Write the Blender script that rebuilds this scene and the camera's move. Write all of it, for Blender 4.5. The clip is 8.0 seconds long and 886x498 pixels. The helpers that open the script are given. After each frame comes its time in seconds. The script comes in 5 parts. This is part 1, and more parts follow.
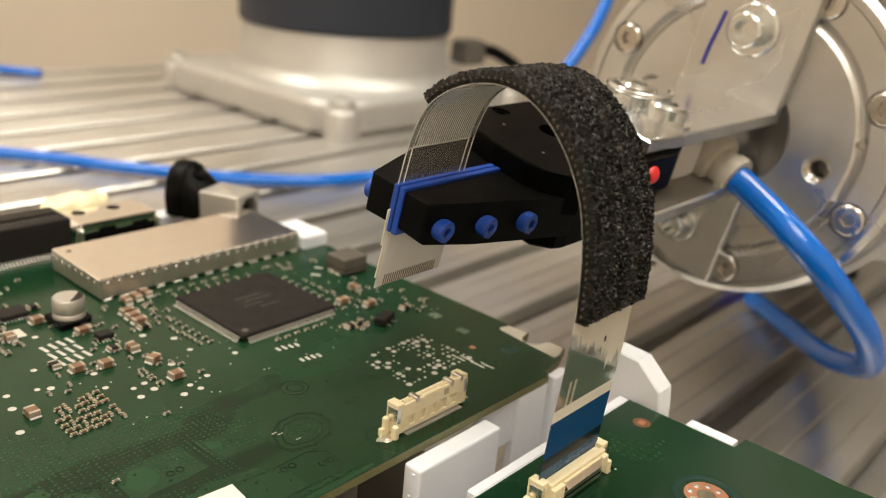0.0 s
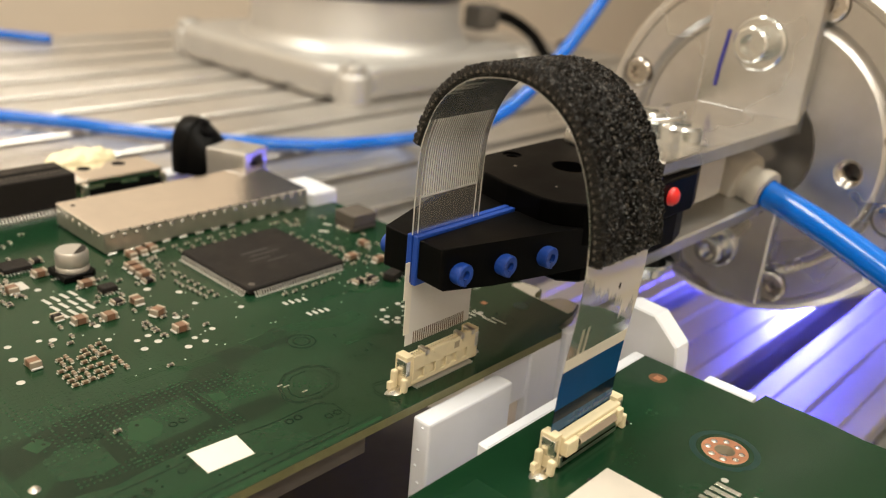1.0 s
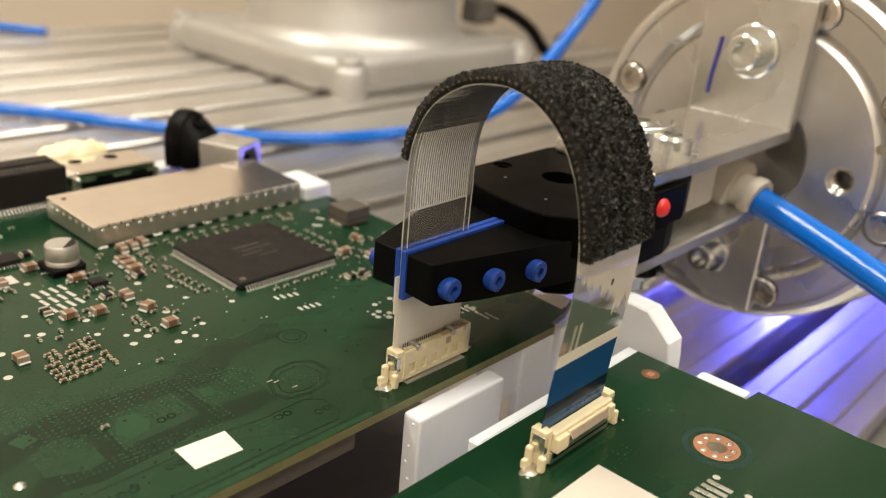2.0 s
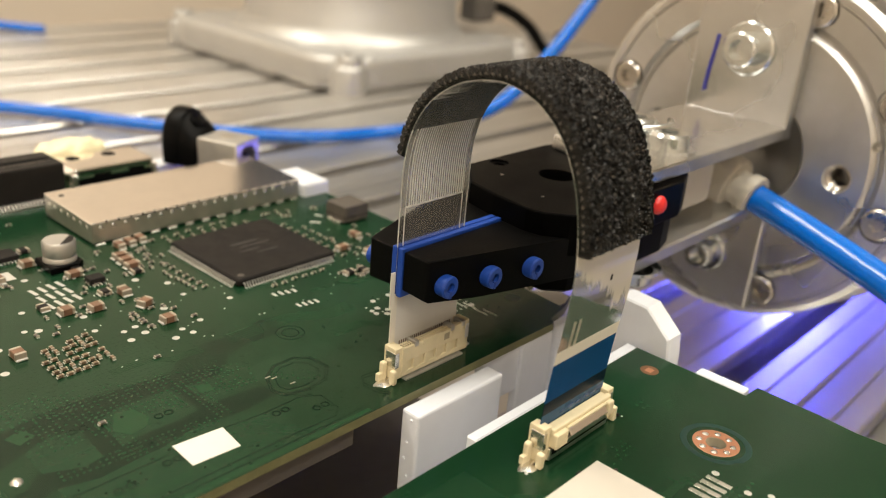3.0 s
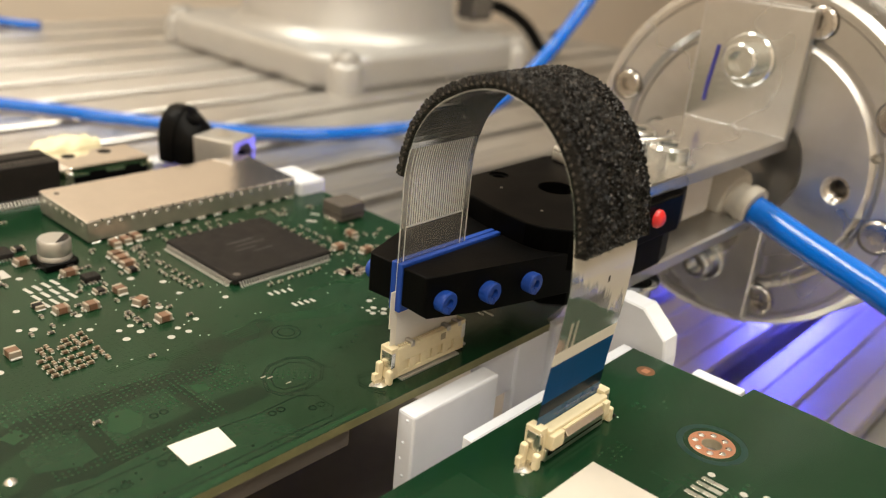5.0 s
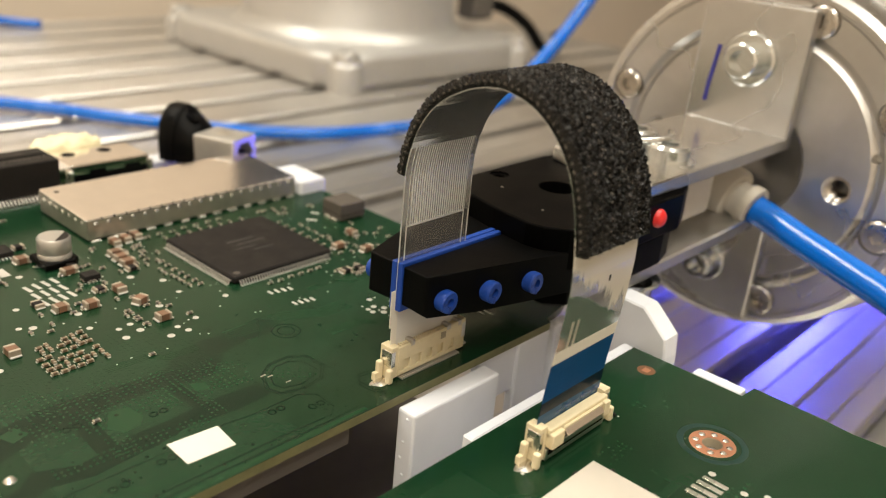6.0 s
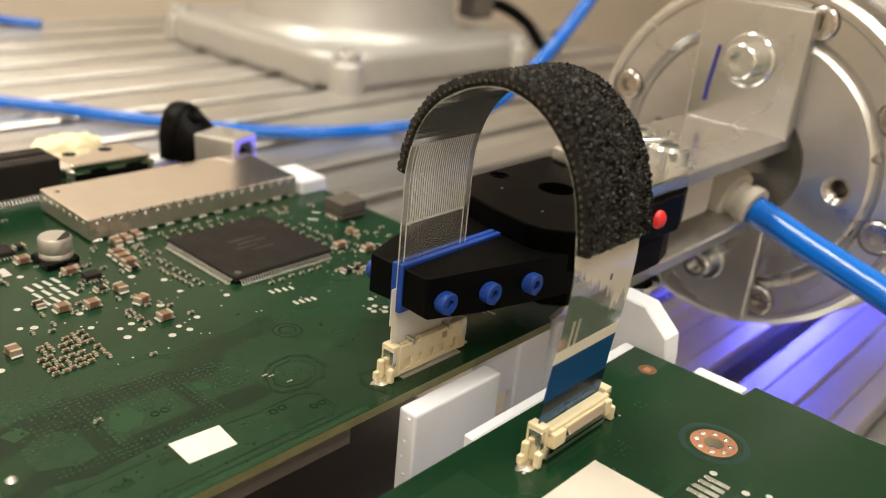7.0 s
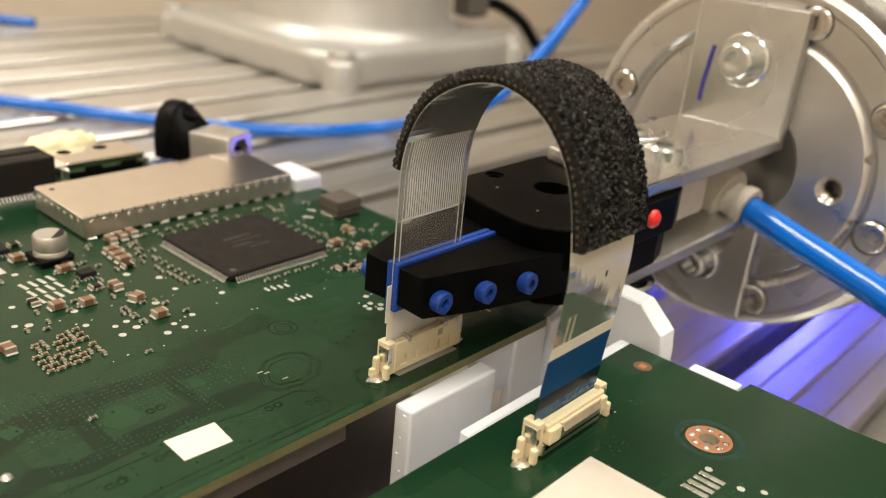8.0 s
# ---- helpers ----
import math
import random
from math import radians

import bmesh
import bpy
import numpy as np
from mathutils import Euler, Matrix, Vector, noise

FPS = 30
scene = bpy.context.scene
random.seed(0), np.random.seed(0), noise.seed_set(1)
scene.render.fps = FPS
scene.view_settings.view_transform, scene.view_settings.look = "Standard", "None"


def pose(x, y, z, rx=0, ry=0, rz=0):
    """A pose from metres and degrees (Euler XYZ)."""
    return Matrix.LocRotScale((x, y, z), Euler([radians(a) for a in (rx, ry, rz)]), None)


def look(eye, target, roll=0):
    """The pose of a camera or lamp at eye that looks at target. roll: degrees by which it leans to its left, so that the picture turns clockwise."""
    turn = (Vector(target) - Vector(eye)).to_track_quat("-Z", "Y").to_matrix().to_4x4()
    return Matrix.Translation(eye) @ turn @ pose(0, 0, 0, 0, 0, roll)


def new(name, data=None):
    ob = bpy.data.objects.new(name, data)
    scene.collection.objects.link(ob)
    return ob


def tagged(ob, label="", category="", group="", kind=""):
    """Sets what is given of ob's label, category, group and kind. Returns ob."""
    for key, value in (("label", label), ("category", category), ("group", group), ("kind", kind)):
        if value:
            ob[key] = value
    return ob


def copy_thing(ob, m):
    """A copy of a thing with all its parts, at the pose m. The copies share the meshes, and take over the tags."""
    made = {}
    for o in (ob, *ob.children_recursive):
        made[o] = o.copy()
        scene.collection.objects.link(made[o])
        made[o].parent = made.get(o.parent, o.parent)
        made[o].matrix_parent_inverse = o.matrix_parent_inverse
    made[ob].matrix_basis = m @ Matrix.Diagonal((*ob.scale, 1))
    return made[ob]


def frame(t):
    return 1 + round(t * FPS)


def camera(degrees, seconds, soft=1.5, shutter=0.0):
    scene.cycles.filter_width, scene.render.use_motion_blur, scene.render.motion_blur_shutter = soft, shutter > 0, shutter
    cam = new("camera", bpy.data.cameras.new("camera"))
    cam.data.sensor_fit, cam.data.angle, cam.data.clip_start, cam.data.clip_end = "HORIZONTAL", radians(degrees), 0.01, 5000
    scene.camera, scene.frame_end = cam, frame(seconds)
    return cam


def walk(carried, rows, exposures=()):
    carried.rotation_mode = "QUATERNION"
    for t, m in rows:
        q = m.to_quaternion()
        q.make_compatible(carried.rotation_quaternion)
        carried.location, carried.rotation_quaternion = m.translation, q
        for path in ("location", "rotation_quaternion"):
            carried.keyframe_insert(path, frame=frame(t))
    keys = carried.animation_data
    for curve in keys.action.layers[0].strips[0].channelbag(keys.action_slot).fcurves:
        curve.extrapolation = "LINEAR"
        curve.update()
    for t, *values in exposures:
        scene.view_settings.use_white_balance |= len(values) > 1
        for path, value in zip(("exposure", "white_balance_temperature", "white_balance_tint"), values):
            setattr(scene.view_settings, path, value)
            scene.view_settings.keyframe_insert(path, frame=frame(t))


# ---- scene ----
MM = 0.001


def cam_pose(x, y, z, yaw, pitch, roll):
    """A camera pose from millimetres and degrees."""
    return pose(x * MM, y * MM, z * MM, 0, 0, yaw) @ pose(0, 0, 0, 90 + pitch) @ pose(0, 0, 0, 0, 0, roll)


# ---- camera ----
cam = camera(53.7, 8.0, soft=1.1)
cam.data.dof.use_dof = True
cam.data.dof.focus_distance = 0.137
cam.data.dof.aperture_fstop = 20.5
CAMERA_ROWS = [
    (0, -93.02, -128.30, 79.79, -49.634, -20.165, 5.039),
    (0.1, -92.51, -128.17, 79.97, -49.478, -20.535, 4.572),
    (0.2, -92.23, -127.26, 78.51, -49.374, -20.645, 4.825),
    (0.3, -91.44, -127.20, 77.43, -49.250, -21.062, 4.773),
    (0.4, -91.39, -126.64, 75.85, -49.136, -21.448, 4.691),
    (0.5, -90.47, -126.71, 74.81, -48.964, -21.734, 4.875),
    (1, -90.29, -126.97, 74.37, -48.891, -21.946, 4.887),
    (1.5, -89.30, -127.14, 74.40, -48.972, -22.235, 5.036),
    (3, -88.51, -127.09, 73.61, -49.119, -22.399, 5.076),
    (3.5, -88.57, -126.93, 73.73, -49.236, -22.449, 5.208),
    (4, -88.46, -126.70, 73.74, -49.300, -22.469, 5.270),
    (4.5, -88.38, -126.78, 73.81, -49.385, -22.469, 5.376),
    (6, -88.19, -126.67, 73.56, -49.394, -22.525, 5.468),
    (6.5, -88.53, -126.43, 73.43, -49.425, -22.492, 5.552),
    (7, -88.23, -126.58, 73.56, -49.355, -22.579, 5.422),
    (7.5, -88.36, -126.57, 73.23, -49.489, -22.530, 5.473),
    (8, -88.34, -126.69, 73.26, -49.688, -22.611, 5.476),
]
walk(cam, [(t, cam_pose(*row)) for t, *row in CAMERA_ROWS])

# ---- world and light ----
world = bpy.data.worlds.new("room_air")
scene.world = world
world.use_nodes = True
world.node_tree.nodes["Background"].inputs["Color"].default_value = (1.0, 0.86, 0.72, 1)
world.node_tree.nodes["Background"].inputs["Strength"].default_value = 0.15
scene.view_settings.exposure = 0.0


def area_lamp(name, where, target, size, size_y, power, colour):
    data = bpy.data.lights.new(name, "AREA")
    data.shape, data.size, data.size_y = "RECTANGLE", size, size_y
    data.energy, data.color = power, colour
    ob = new(name, data)
    ob.matrix_world = look(where, target)
    return ob


WARM = (0.985, 0.93, 0.80)
LAMPS = [((-0.55, 0.75), 1.3, 0.32), ((0.55, -0.35), 1.3, 0.32), ((-0.95, -0.9), 1.3, 0.32)]
CEILING_Z = 1.75
for (lx, ly), lw, ld in LAMPS:
    area_lamp("ceiling_lamp", (lx, ly, CEILING_Z - 0.035), (lx, ly, 0), lw, ld, 27.0, WARM)


# ---- materials ----
def material(name, colour, rough=0.5, metal=0.0, vary=0.12, grain=400.0, bump=0.0, bump_scale=1500.0, coat=0.0,
             island=0.0, alpha_glass=None, rough_vary=0.1):
    """A surface with colour drift at two scales, uneven gloss and fine relief; scales are per metre."""
    m = bpy.data.materials.new(name)
    m.use_nodes = True
    nt = m.node_tree
    b = nt.nodes["Principled BSDF"]
    L = nt.links.new
    co = nt.nodes.new("ShaderNodeTexCoord")
    n1 = nt.nodes.new("ShaderNodeTexNoise")
    n1.inputs["Scale"].default_value, n1.inputs["Detail"].default_value = grain, 6
    n2 = nt.nodes.new("ShaderNodeTexNoise")
    n2.inputs["Scale"].default_value, n2.inputs["Detail"].default_value = grain / 9, 3
    L(co.outputs["Object"], n1.inputs["Vector"])
    L(co.outputs["Object"], n2.inputs["Vector"])
    add = nt.nodes.new("ShaderNodeMath")
    add.operation = "ADD"
    L(n1.outputs["Fac"], add.inputs[0])
    L(n2.outputs["Fac"], add.inputs[1])
    rng = nt.nodes.new("ShaderNodeMapRange")
    rng.inputs["From Min"].default_value, rng.inputs["From Max"].default_value = 0.6, 1.4
    rng.inputs["To Min"].default_value, rng.inputs["To Max"].default_value = 1 - vary, 1 + vary
    L(add.outputs[0], rng.inputs["Value"])
    hsv = nt.nodes.new("ShaderNodeHueSaturation")
    hsv.inputs["Color"].default_value = (*colour, 1)
    value = rng.outputs["Result"]
    if island:
        info = nt.nodes.new("ShaderNodeObjectInfo")
        geo = nt.nodes.new("ShaderNodeNewGeometry")
        s = nt.nodes.new("ShaderNodeMath")
        s.operation = "ADD"
        L(info.outputs["Random"], s.inputs[0])
        L(geo.outputs["Random Per Island"], s.inputs[1])
        r2 = nt.nodes.new("ShaderNodeMapRange")
        r2.inputs["From Max"].default_value = 2.0
        r2.inputs["To Min"].default_value, r2.inputs["To Max"].default_value = 1 - island, 1 + island
        L(s.outputs[0], r2.inputs["Value"])
        mul = nt.nodes.new("ShaderNodeMath")
        mul.operation = "MULTIPLY"
        L(value, mul.inputs[0])
        L(r2.outputs["Result"], mul.inputs[1])
        value = mul.outputs[0]
    L(value, hsv.inputs["Value"])
    L(hsv.outputs["Color"], b.inputs["Base Color"])
    b.inputs["Metallic"].default_value = metal
    rr = nt.nodes.new("ShaderNodeMapRange")
    rr.inputs["From Min"].default_value, rr.inputs["From Max"].default_value = 0.3, 0.7
    rr.inputs["To Min"].default_value = max(0.02, rough - rough_vary)
    rr.inputs["To Max"].default_value = min(1.0, rough + rough_vary)
    L(n2.outputs["Fac"], rr.inputs["Value"])
    L(rr.outputs["Result"], b.inputs["Roughness"])
    b.inputs["Coat Weight"].default_value = coat
    if bump:
        n3 = nt.nodes.new("ShaderNodeTexNoise")
        n3.inputs["Scale"].default_value, n3.inputs["Detail"].default_value = bump_scale, 4
        L(co.outputs["Object"], n3.inputs["Vector"])
        bp = nt.nodes.new("ShaderNodeBump")
        bp.inputs["Strength"].default_value, bp.inputs["Distance"].default_value = bump, 0.0002
        L(n3.outputs["Fac"], bp.inputs["Height"])
        L(bp.outputs["Normal"], b.inputs["Normal"])
    if alpha_glass is not None:
        b.inputs["Transmission Weight"].default_value = alpha_glass
        b.inputs["IOR"].default_value = 1.3
    return m


def mask_material(name, colour):
    """Green solder mask over copper pours, tracks and rows of vias."""
    m = material(name, colour, 0.22, 0.0, 0.1, 300.0, 0.08, 700.0, rough_vary=0.04)
    nt = m.node_tree
    L = nt.links.new
    b = nt.nodes["Principled BSDF"]
    co = nt.nodes["Texture Coordinate"]
    base = b.inputs["Base Color"].links[0].from_socket
    vor = nt.nodes.new("ShaderNodeTexVoronoi")
    vor.distance = "CHEBYCHEV"
    vor.inputs["Scale"].default_value = 62.0
    L(co.outputs["Object"], vor.inputs["Vector"])
    step = nt.nodes.new("ShaderNodeMath")
    step.operation = "GREATER_THAN"
    step.inputs[1].default_value = 0.52
    sep = nt.nodes.new("ShaderNodeSeparateColor")
    L(vor.outputs["Color"], sep.inputs["Color"])
    L(sep.outputs["Red"], step.inputs[0])
    dots = nt.nodes.new("ShaderNodeTexVoronoi")
    dots.inputs["Scale"].default_value, dots.inputs["Randomness"].default_value = 780.0, 0.0
    L(co.outputs["Object"], dots.inputs["Vector"])
    dot = nt.nodes.new("ShaderNodeMath")
    dot.operation = "LESS_THAN"
    dot.inputs[1].default_value = 0.24
    L(dots.outputs["Distance"], dot.inputs[0])
    zone = nt.nodes.new("ShaderNodeTexNoise")
    zone.inputs["Scale"].default_value, zone.inputs["Detail"].default_value = 38.0, 1
    L(co.outputs["Object"], zone.inputs["Vector"])
    gate = nt.nodes.new("ShaderNodeMath")
    gate.operation = "GREATER_THAN"
    gate.inputs[1].default_value = 0.55
    L(zone.outputs["Fac"], gate.inputs[0])
    both = nt.nodes.new("ShaderNodeMath")
    both.operation = "MULTIPLY"
    L(dot.outputs[0], both.inputs[0])
    L(gate.outputs[0], both.inputs[1])
    mix = nt.nodes.new("ShaderNodeMix")
    mix.data_type = "RGBA"
    L(step.outputs[0], mix.inputs["Factor"])
    L(base, mix.inputs[6])
    lighter = nt.nodes.new("ShaderNodeHueSaturation")
    lighter.inputs["Value"].default_value, lighter.inputs["Saturation"].default_value = 1.16, 0.95
    L(base, lighter.inputs["Color"])
    L(lighter.outputs["Color"], mix.inputs[7])
    mix2 = nt.nodes.new("ShaderNodeMix")
    mix2.data_type = "RGBA"
    L(both.outputs[0], mix2.inputs["Factor"])
    L(mix.outputs[2], mix2.inputs[6])
    lighter2 = nt.nodes.new("ShaderNodeHueSaturation")
    lighter2.inputs["Value"].default_value = 1.25
    L(mix.outputs[2], lighter2.inputs["Color"])
    L(lighter2.outputs["Color"], mix2.inputs[7])
    L(mix2.outputs[2], b.inputs["Base Color"])
    return m


M_MASK = mask_material("green_solder_mask", (0.0056, 0.0285, 0.0115))
M_FR4 = material("board_edge_laminate", (0.14, 0.135, 0.06), 0.6, 0, 0.2, 900)
M_CHIP = material("chip_epoxy", (0.018, 0.016, 0.015), 0.45, 0, 0.15, 1500, 0.25, 6000)
M_TIN = material("tinned_metal", (0.78, 0.76, 0.72), 0.28, 1.0, 0.08, 900, 0.1, 1500)
M_SHIELD = material("shield_sheet_metal", (0.97, 0.92, 0.88), 0.12, 1.0, 0.05, 300, 0.04, 300, rough_vary=0.04)
M_CREAM = material("cream_nylon", (0.70, 0.61, 0.41), 0.45, 0, 0.07, 700, 0.1, 2500)
M_WHITE_PRINT = material("white_printed_plastic", (0.72, 0.745, 0.81), 0.5, 0, 0.04, 300, 0.1, 1200)
M_LABEL = material("white_label_paper", (0.66, 0.63, 0.57), 0.6, 0, 0.03, 500)
# darker copy of the blue rubber, as shade in the stud notches
M_BLUE_DARK = material("blue_rubber_groove_shade", (0.008, 0.04, 0.25), 0.6, 0, 0.1, 600)
M_BLACK = material("black_printed_nylon", (0.0022, 0.0021, 0.0021), 0.42, 0, 0.2, 500, 0.15, 2500)
M_ANOD = material("black_anodised_aluminium", (0.0016, 0.0015, 0.0015), 0.38, 0.0, 0.2, 500, 0.1, 3000)
M_BLUE = material("blue_rubber", (0.007, 0.052, 0.33), 0.5, 0, 0.12, 600, 0.15, 3000)
M_HOSE = material("blue_polyurethane_hose", (0.0015, 0.125, 0.58), 0.16, 0, 0.06, 300, 0.03, 900, rough_vary=0.04)
M_PLATE = material("brushed_aluminium_plate", (0.60, 0.605, 0.61), 0.27, 1.0, 0.08, 200, 0.08, 1500)
M_ALU_CAST = material("painted_cast_aluminium", (0.46, 0.45, 0.435), 0.45, 0.55, 0.05, 60, 0.08, 700)
M_PROFILE = material("extruded_aluminium", (0.62, 0.60, 0.57), 0.33, 0.9, 0.08, 60, 0.05, 400)
M_SLOT = material("slot_shadow_metal", (0.10, 0.095, 0.09), 0.6, 0.6, 0.15, 60)
M_ZINC = material("zinc_plated_steel", (0.66, 0.68, 0.68), 0.22, 1.0, 0.08, 700, 0.1, 900)
M_STEEL = material("stainless_steel", (0.55, 0.52, 0.48), 0.3, 1.0, 0.1, 700)
# near-black stands in for shade in slots and holes; also ink and seams
M_DARK = material("shade_and_ink_black", (0.005, 0.005, 0.005), 0.6, 0, 0.1, 300)
M_FOAM = material("black_foam_tape", (0.0028, 0.0022, 0.0018), 0.20, 0, 0.5, 2600, 0.5, 5200, rough_vary=0.14)
M_FILM = material("clear_silver_film", (0.62, 0.63, 0.62), 0.14, 0.85, 0.05, 300, 0.05, 600, rough_vary=0.05)
M_FILM_COMB = material("gold_contact_film", (0.58, 0.53, 0.44), 0.3, 0.4, 0.05, 300)
M_SKIRT = material("shield_side_shaded_metal", (0.64, 0.60, 0.53), 0.36, 0.9, 0.1, 500, 0.1, 900)
M_CAN = material("matt_aluminium_can", (0.55, 0.53, 0.50), 0.45, 0.8, 0.06, 600)
M_CAPTAN = material("tan_ceramic", (0.13, 0.085, 0.05), 0.45, 0, 0.1, 900, island=0.4)
M_WIRE = material("flat_silver_conductor", (0.90, 0.89, 0.86), 0.3, 0.55, 0.05, 300, rough_vary=0.05)
M_TERM = material("dull_tin_cap", (0.40, 0.34, 0.27), 0.5, 0.4, 0.12, 900)
M_PAD = material("dull_tinned_pad", (0.52, 0.50, 0.46), 0.45, 0.35, 0.08, 900, 0.1, 2500)
M_LEAD = material("solder_dipped_lead", (0.72, 0.70, 0.66), 0.4, 0.8, 0.06, 900)
M_BLANK = material("pale_cream_plate", (0.52, 0.48, 0.42), 0.55, 0, 0.05, 300, 0.05, 1500)
M_BROWN = material("brown_grey_plastic", (0.09, 0.08, 0.07), 0.6, 0, 0.15, 300)
M_FILM_TORN = material("film_with_adhesive_streaks", (0.62, 0.63, 0.62), 0.07, 0.85, 0.05, 300, 0.02, 600, rough_vary=0.03)
M_FILM_GREY = material("grey_stiffener_film", (0.66, 0.64, 0.61), 0.4, 0.1, 0.06, 300, 0.05, 600)
M_FILM_BLUE = material("blue_stiffener_film", (0.004, 0.055, 0.19), 0.2, 0, 0.1, 400)
# lowest strips: the socket's reflection in the blue film, put into the colour
M_FILM_NAVY = material("dark_reflection_line", (0.003, 0.010, 0.026), 0.25, 0, 0.1, 400)
M_FILM_DULL = material("dull_blue_film", (0.022, 0.080, 0.165), 0.3, 0, 0.12, 400)
M_FILM_WHITE = material("white_film_edge", (0.72, 0.68, 0.60), 0.4, 0, 0.05, 400)
M_NAVY = material("navy_rubber_band", (0.012, 0.018, 0.032), 0.55, 0, 0.1, 100)
M_WALL = material("beige_painted_wall", (0.72, 0.63, 0.53), 0.8, 0, 0.04, 6, 0.1, 200)
M_CEIL = material("ceiling_paint", (0.78, 0.75, 0.70), 0.9, 0, 0.03, 5)
M_FLOOR = material("floor_vinyl", (0.30, 0.28, 0.26), 0.6, 0, 0.1, 10)
M_RED = material("red_plastic", (0.65, 0.02, 0.02), 0.4, 0, 0.05, 500)
M_COPPER = material("bare_copper_ring", (0.46, 0.21, 0.12), 0.4, 0.4, 0.1, 900)
M_CAPBROWN = material("ceramic_capacitor", (0.16, 0.085, 0.05), 0.45, 0, 0.1, 900, island=0.35)
M_GREY_FIT = material("grey_plastic_fitting", (0.42, 0.39, 0.34), 0.5, 0, 0.05, 400)
M_INK = material("blue_marker_ink", (0.02, 0.02, 0.22), 0.5, 0, 0.2, 500)
M_BEAD = material("solder_mask_dark", (0.003, 0.030, 0.024), 0.35, 0, 0.1, 300)
M_MASK_DARK = material("lacquered_copper_gap", (0.0042, 0.0170, 0.0082), 0.24, 0, 0.1, 300)
M_MASK_LIGHT = material("lacquered_copper", (0.0100, 0.043, 0.0170), 0.24, 0, 0.1, 300)
M_TRACE = material("dark_track_edge", (0.0034, 0.0135, 0.0068), 0.32, 0, 0.1, 300)
M_PRINT = material("faint_white_print", (0.30, 0.34, 0.28), 0.6, 0, 0.2, 900)
M_CREAM_PALE = material("pale_cream_plastic", (0.80, 0.72, 0.48), 0.5, 0, 0.05, 500)
M_HOLE = material("hole_shade", (0.34, 0.29, 0.20), 0.7, 0, 0.2, 600)
M_COPPER_DULL = material("dull_copper_mark", (0.16, 0.07, 0.03), 0.45, 0.2, 0.1, 900)
M_MARK = material("faint_grey_print", (0.045, 0.041, 0.038), 0.55, 0, 0.2, 1500)
M_FERRITE = material("ferrite_grey", (0.085, 0.073, 0.062), 0.55, 0, 0.15, 900, 0.2, 3000)

M_FLANGE = material("turned_aluminium", (0.56, 0.555, 0.545), 0.30, 1.0, 0.07, 250, 0.06, 1800)


def turned(m, amount):
    """Fine turning marks round the part's own x axis stretch the gloss."""
    nt = m.node_tree
    tangent = nt.nodes.new("ShaderNodeTangent")
    tangent.direction_type, tangent.axis = "RADIAL", "X"
    b = nt.nodes["Principled BSDF"]
    b.inputs["Anisotropic"].default_value = amount
    nt.links.new(tangent.outputs["Tangent"], b.inputs["Tangent"])


turned(M_FLANGE, 0.75)


def clear_film(name, clear, colour, metal, rough):
    """Thin clear plastic: most light goes straight through, the rest mirrors off it."""
    m = material(name, colour, rough, metal, 0.05, 300, 0.04, 500, rough_vary=0.05)
    nt = m.node_tree
    through_film = nt.nodes.new("ShaderNodeBsdfTransparent")
    through_film.inputs["Color"].default_value = (0.93, 0.92, 0.90, 1)
    mix = nt.nodes.new("ShaderNodeMixShader")
    mix.inputs["Fac"].default_value = clear
    nt.links.new(nt.nodes["Principled BSDF"].outputs["BSDF"], mix.inputs[1])
    nt.links.new(through_film.outputs["BSDF"], mix.inputs[2])
    nt.links.new(mix.outputs["Shader"], nt.nodes["Material Output"].inputs["Surface"])
    return m


M_CLEAR = clear_film("clear_ribbon_film", 0.78, (0.60, 0.59, 0.57), 0.6, 0.12)
M_CLEAR_SILVER = clear_film("silvered_ribbon_film", 0.28, (0.52, 0.51, 0.48), 0.55, 0.26)

M_BLUE_GLOW = bpy.data.materials.new("blue_lamp_glow")
M_BLUE_GLOW.use_nodes = True
M_BLUE_GLOW.node_tree.nodes["Principled BSDF"].inputs["Emission Color"].default_value = (0.10, 0.105, 1.0, 1)
M_BLUE_GLOW.node_tree.nodes["Principled BSDF"].inputs["Emission Strength"].default_value = 340.0
for dark_mat, level in ((M_BLACK, 0.08), (M_ANOD, 0.035), (M_FOAM, 0.30), (M_CHIP, 0.1), (M_FILM_DULL, 0.15), (M_FILM_NAVY, 0.12), (M_MASK, 0.31), (M_MASK_DARK, 0.27), (M_TRACE, 0.27), (M_MASK_LIGHT, 0.31), (M_DARK, 0.03), (M_HOSE, 0.5)):
    dark_mat.node_tree.nodes["Principled BSDF"].inputs["Specular IOR Level"].default_value = level


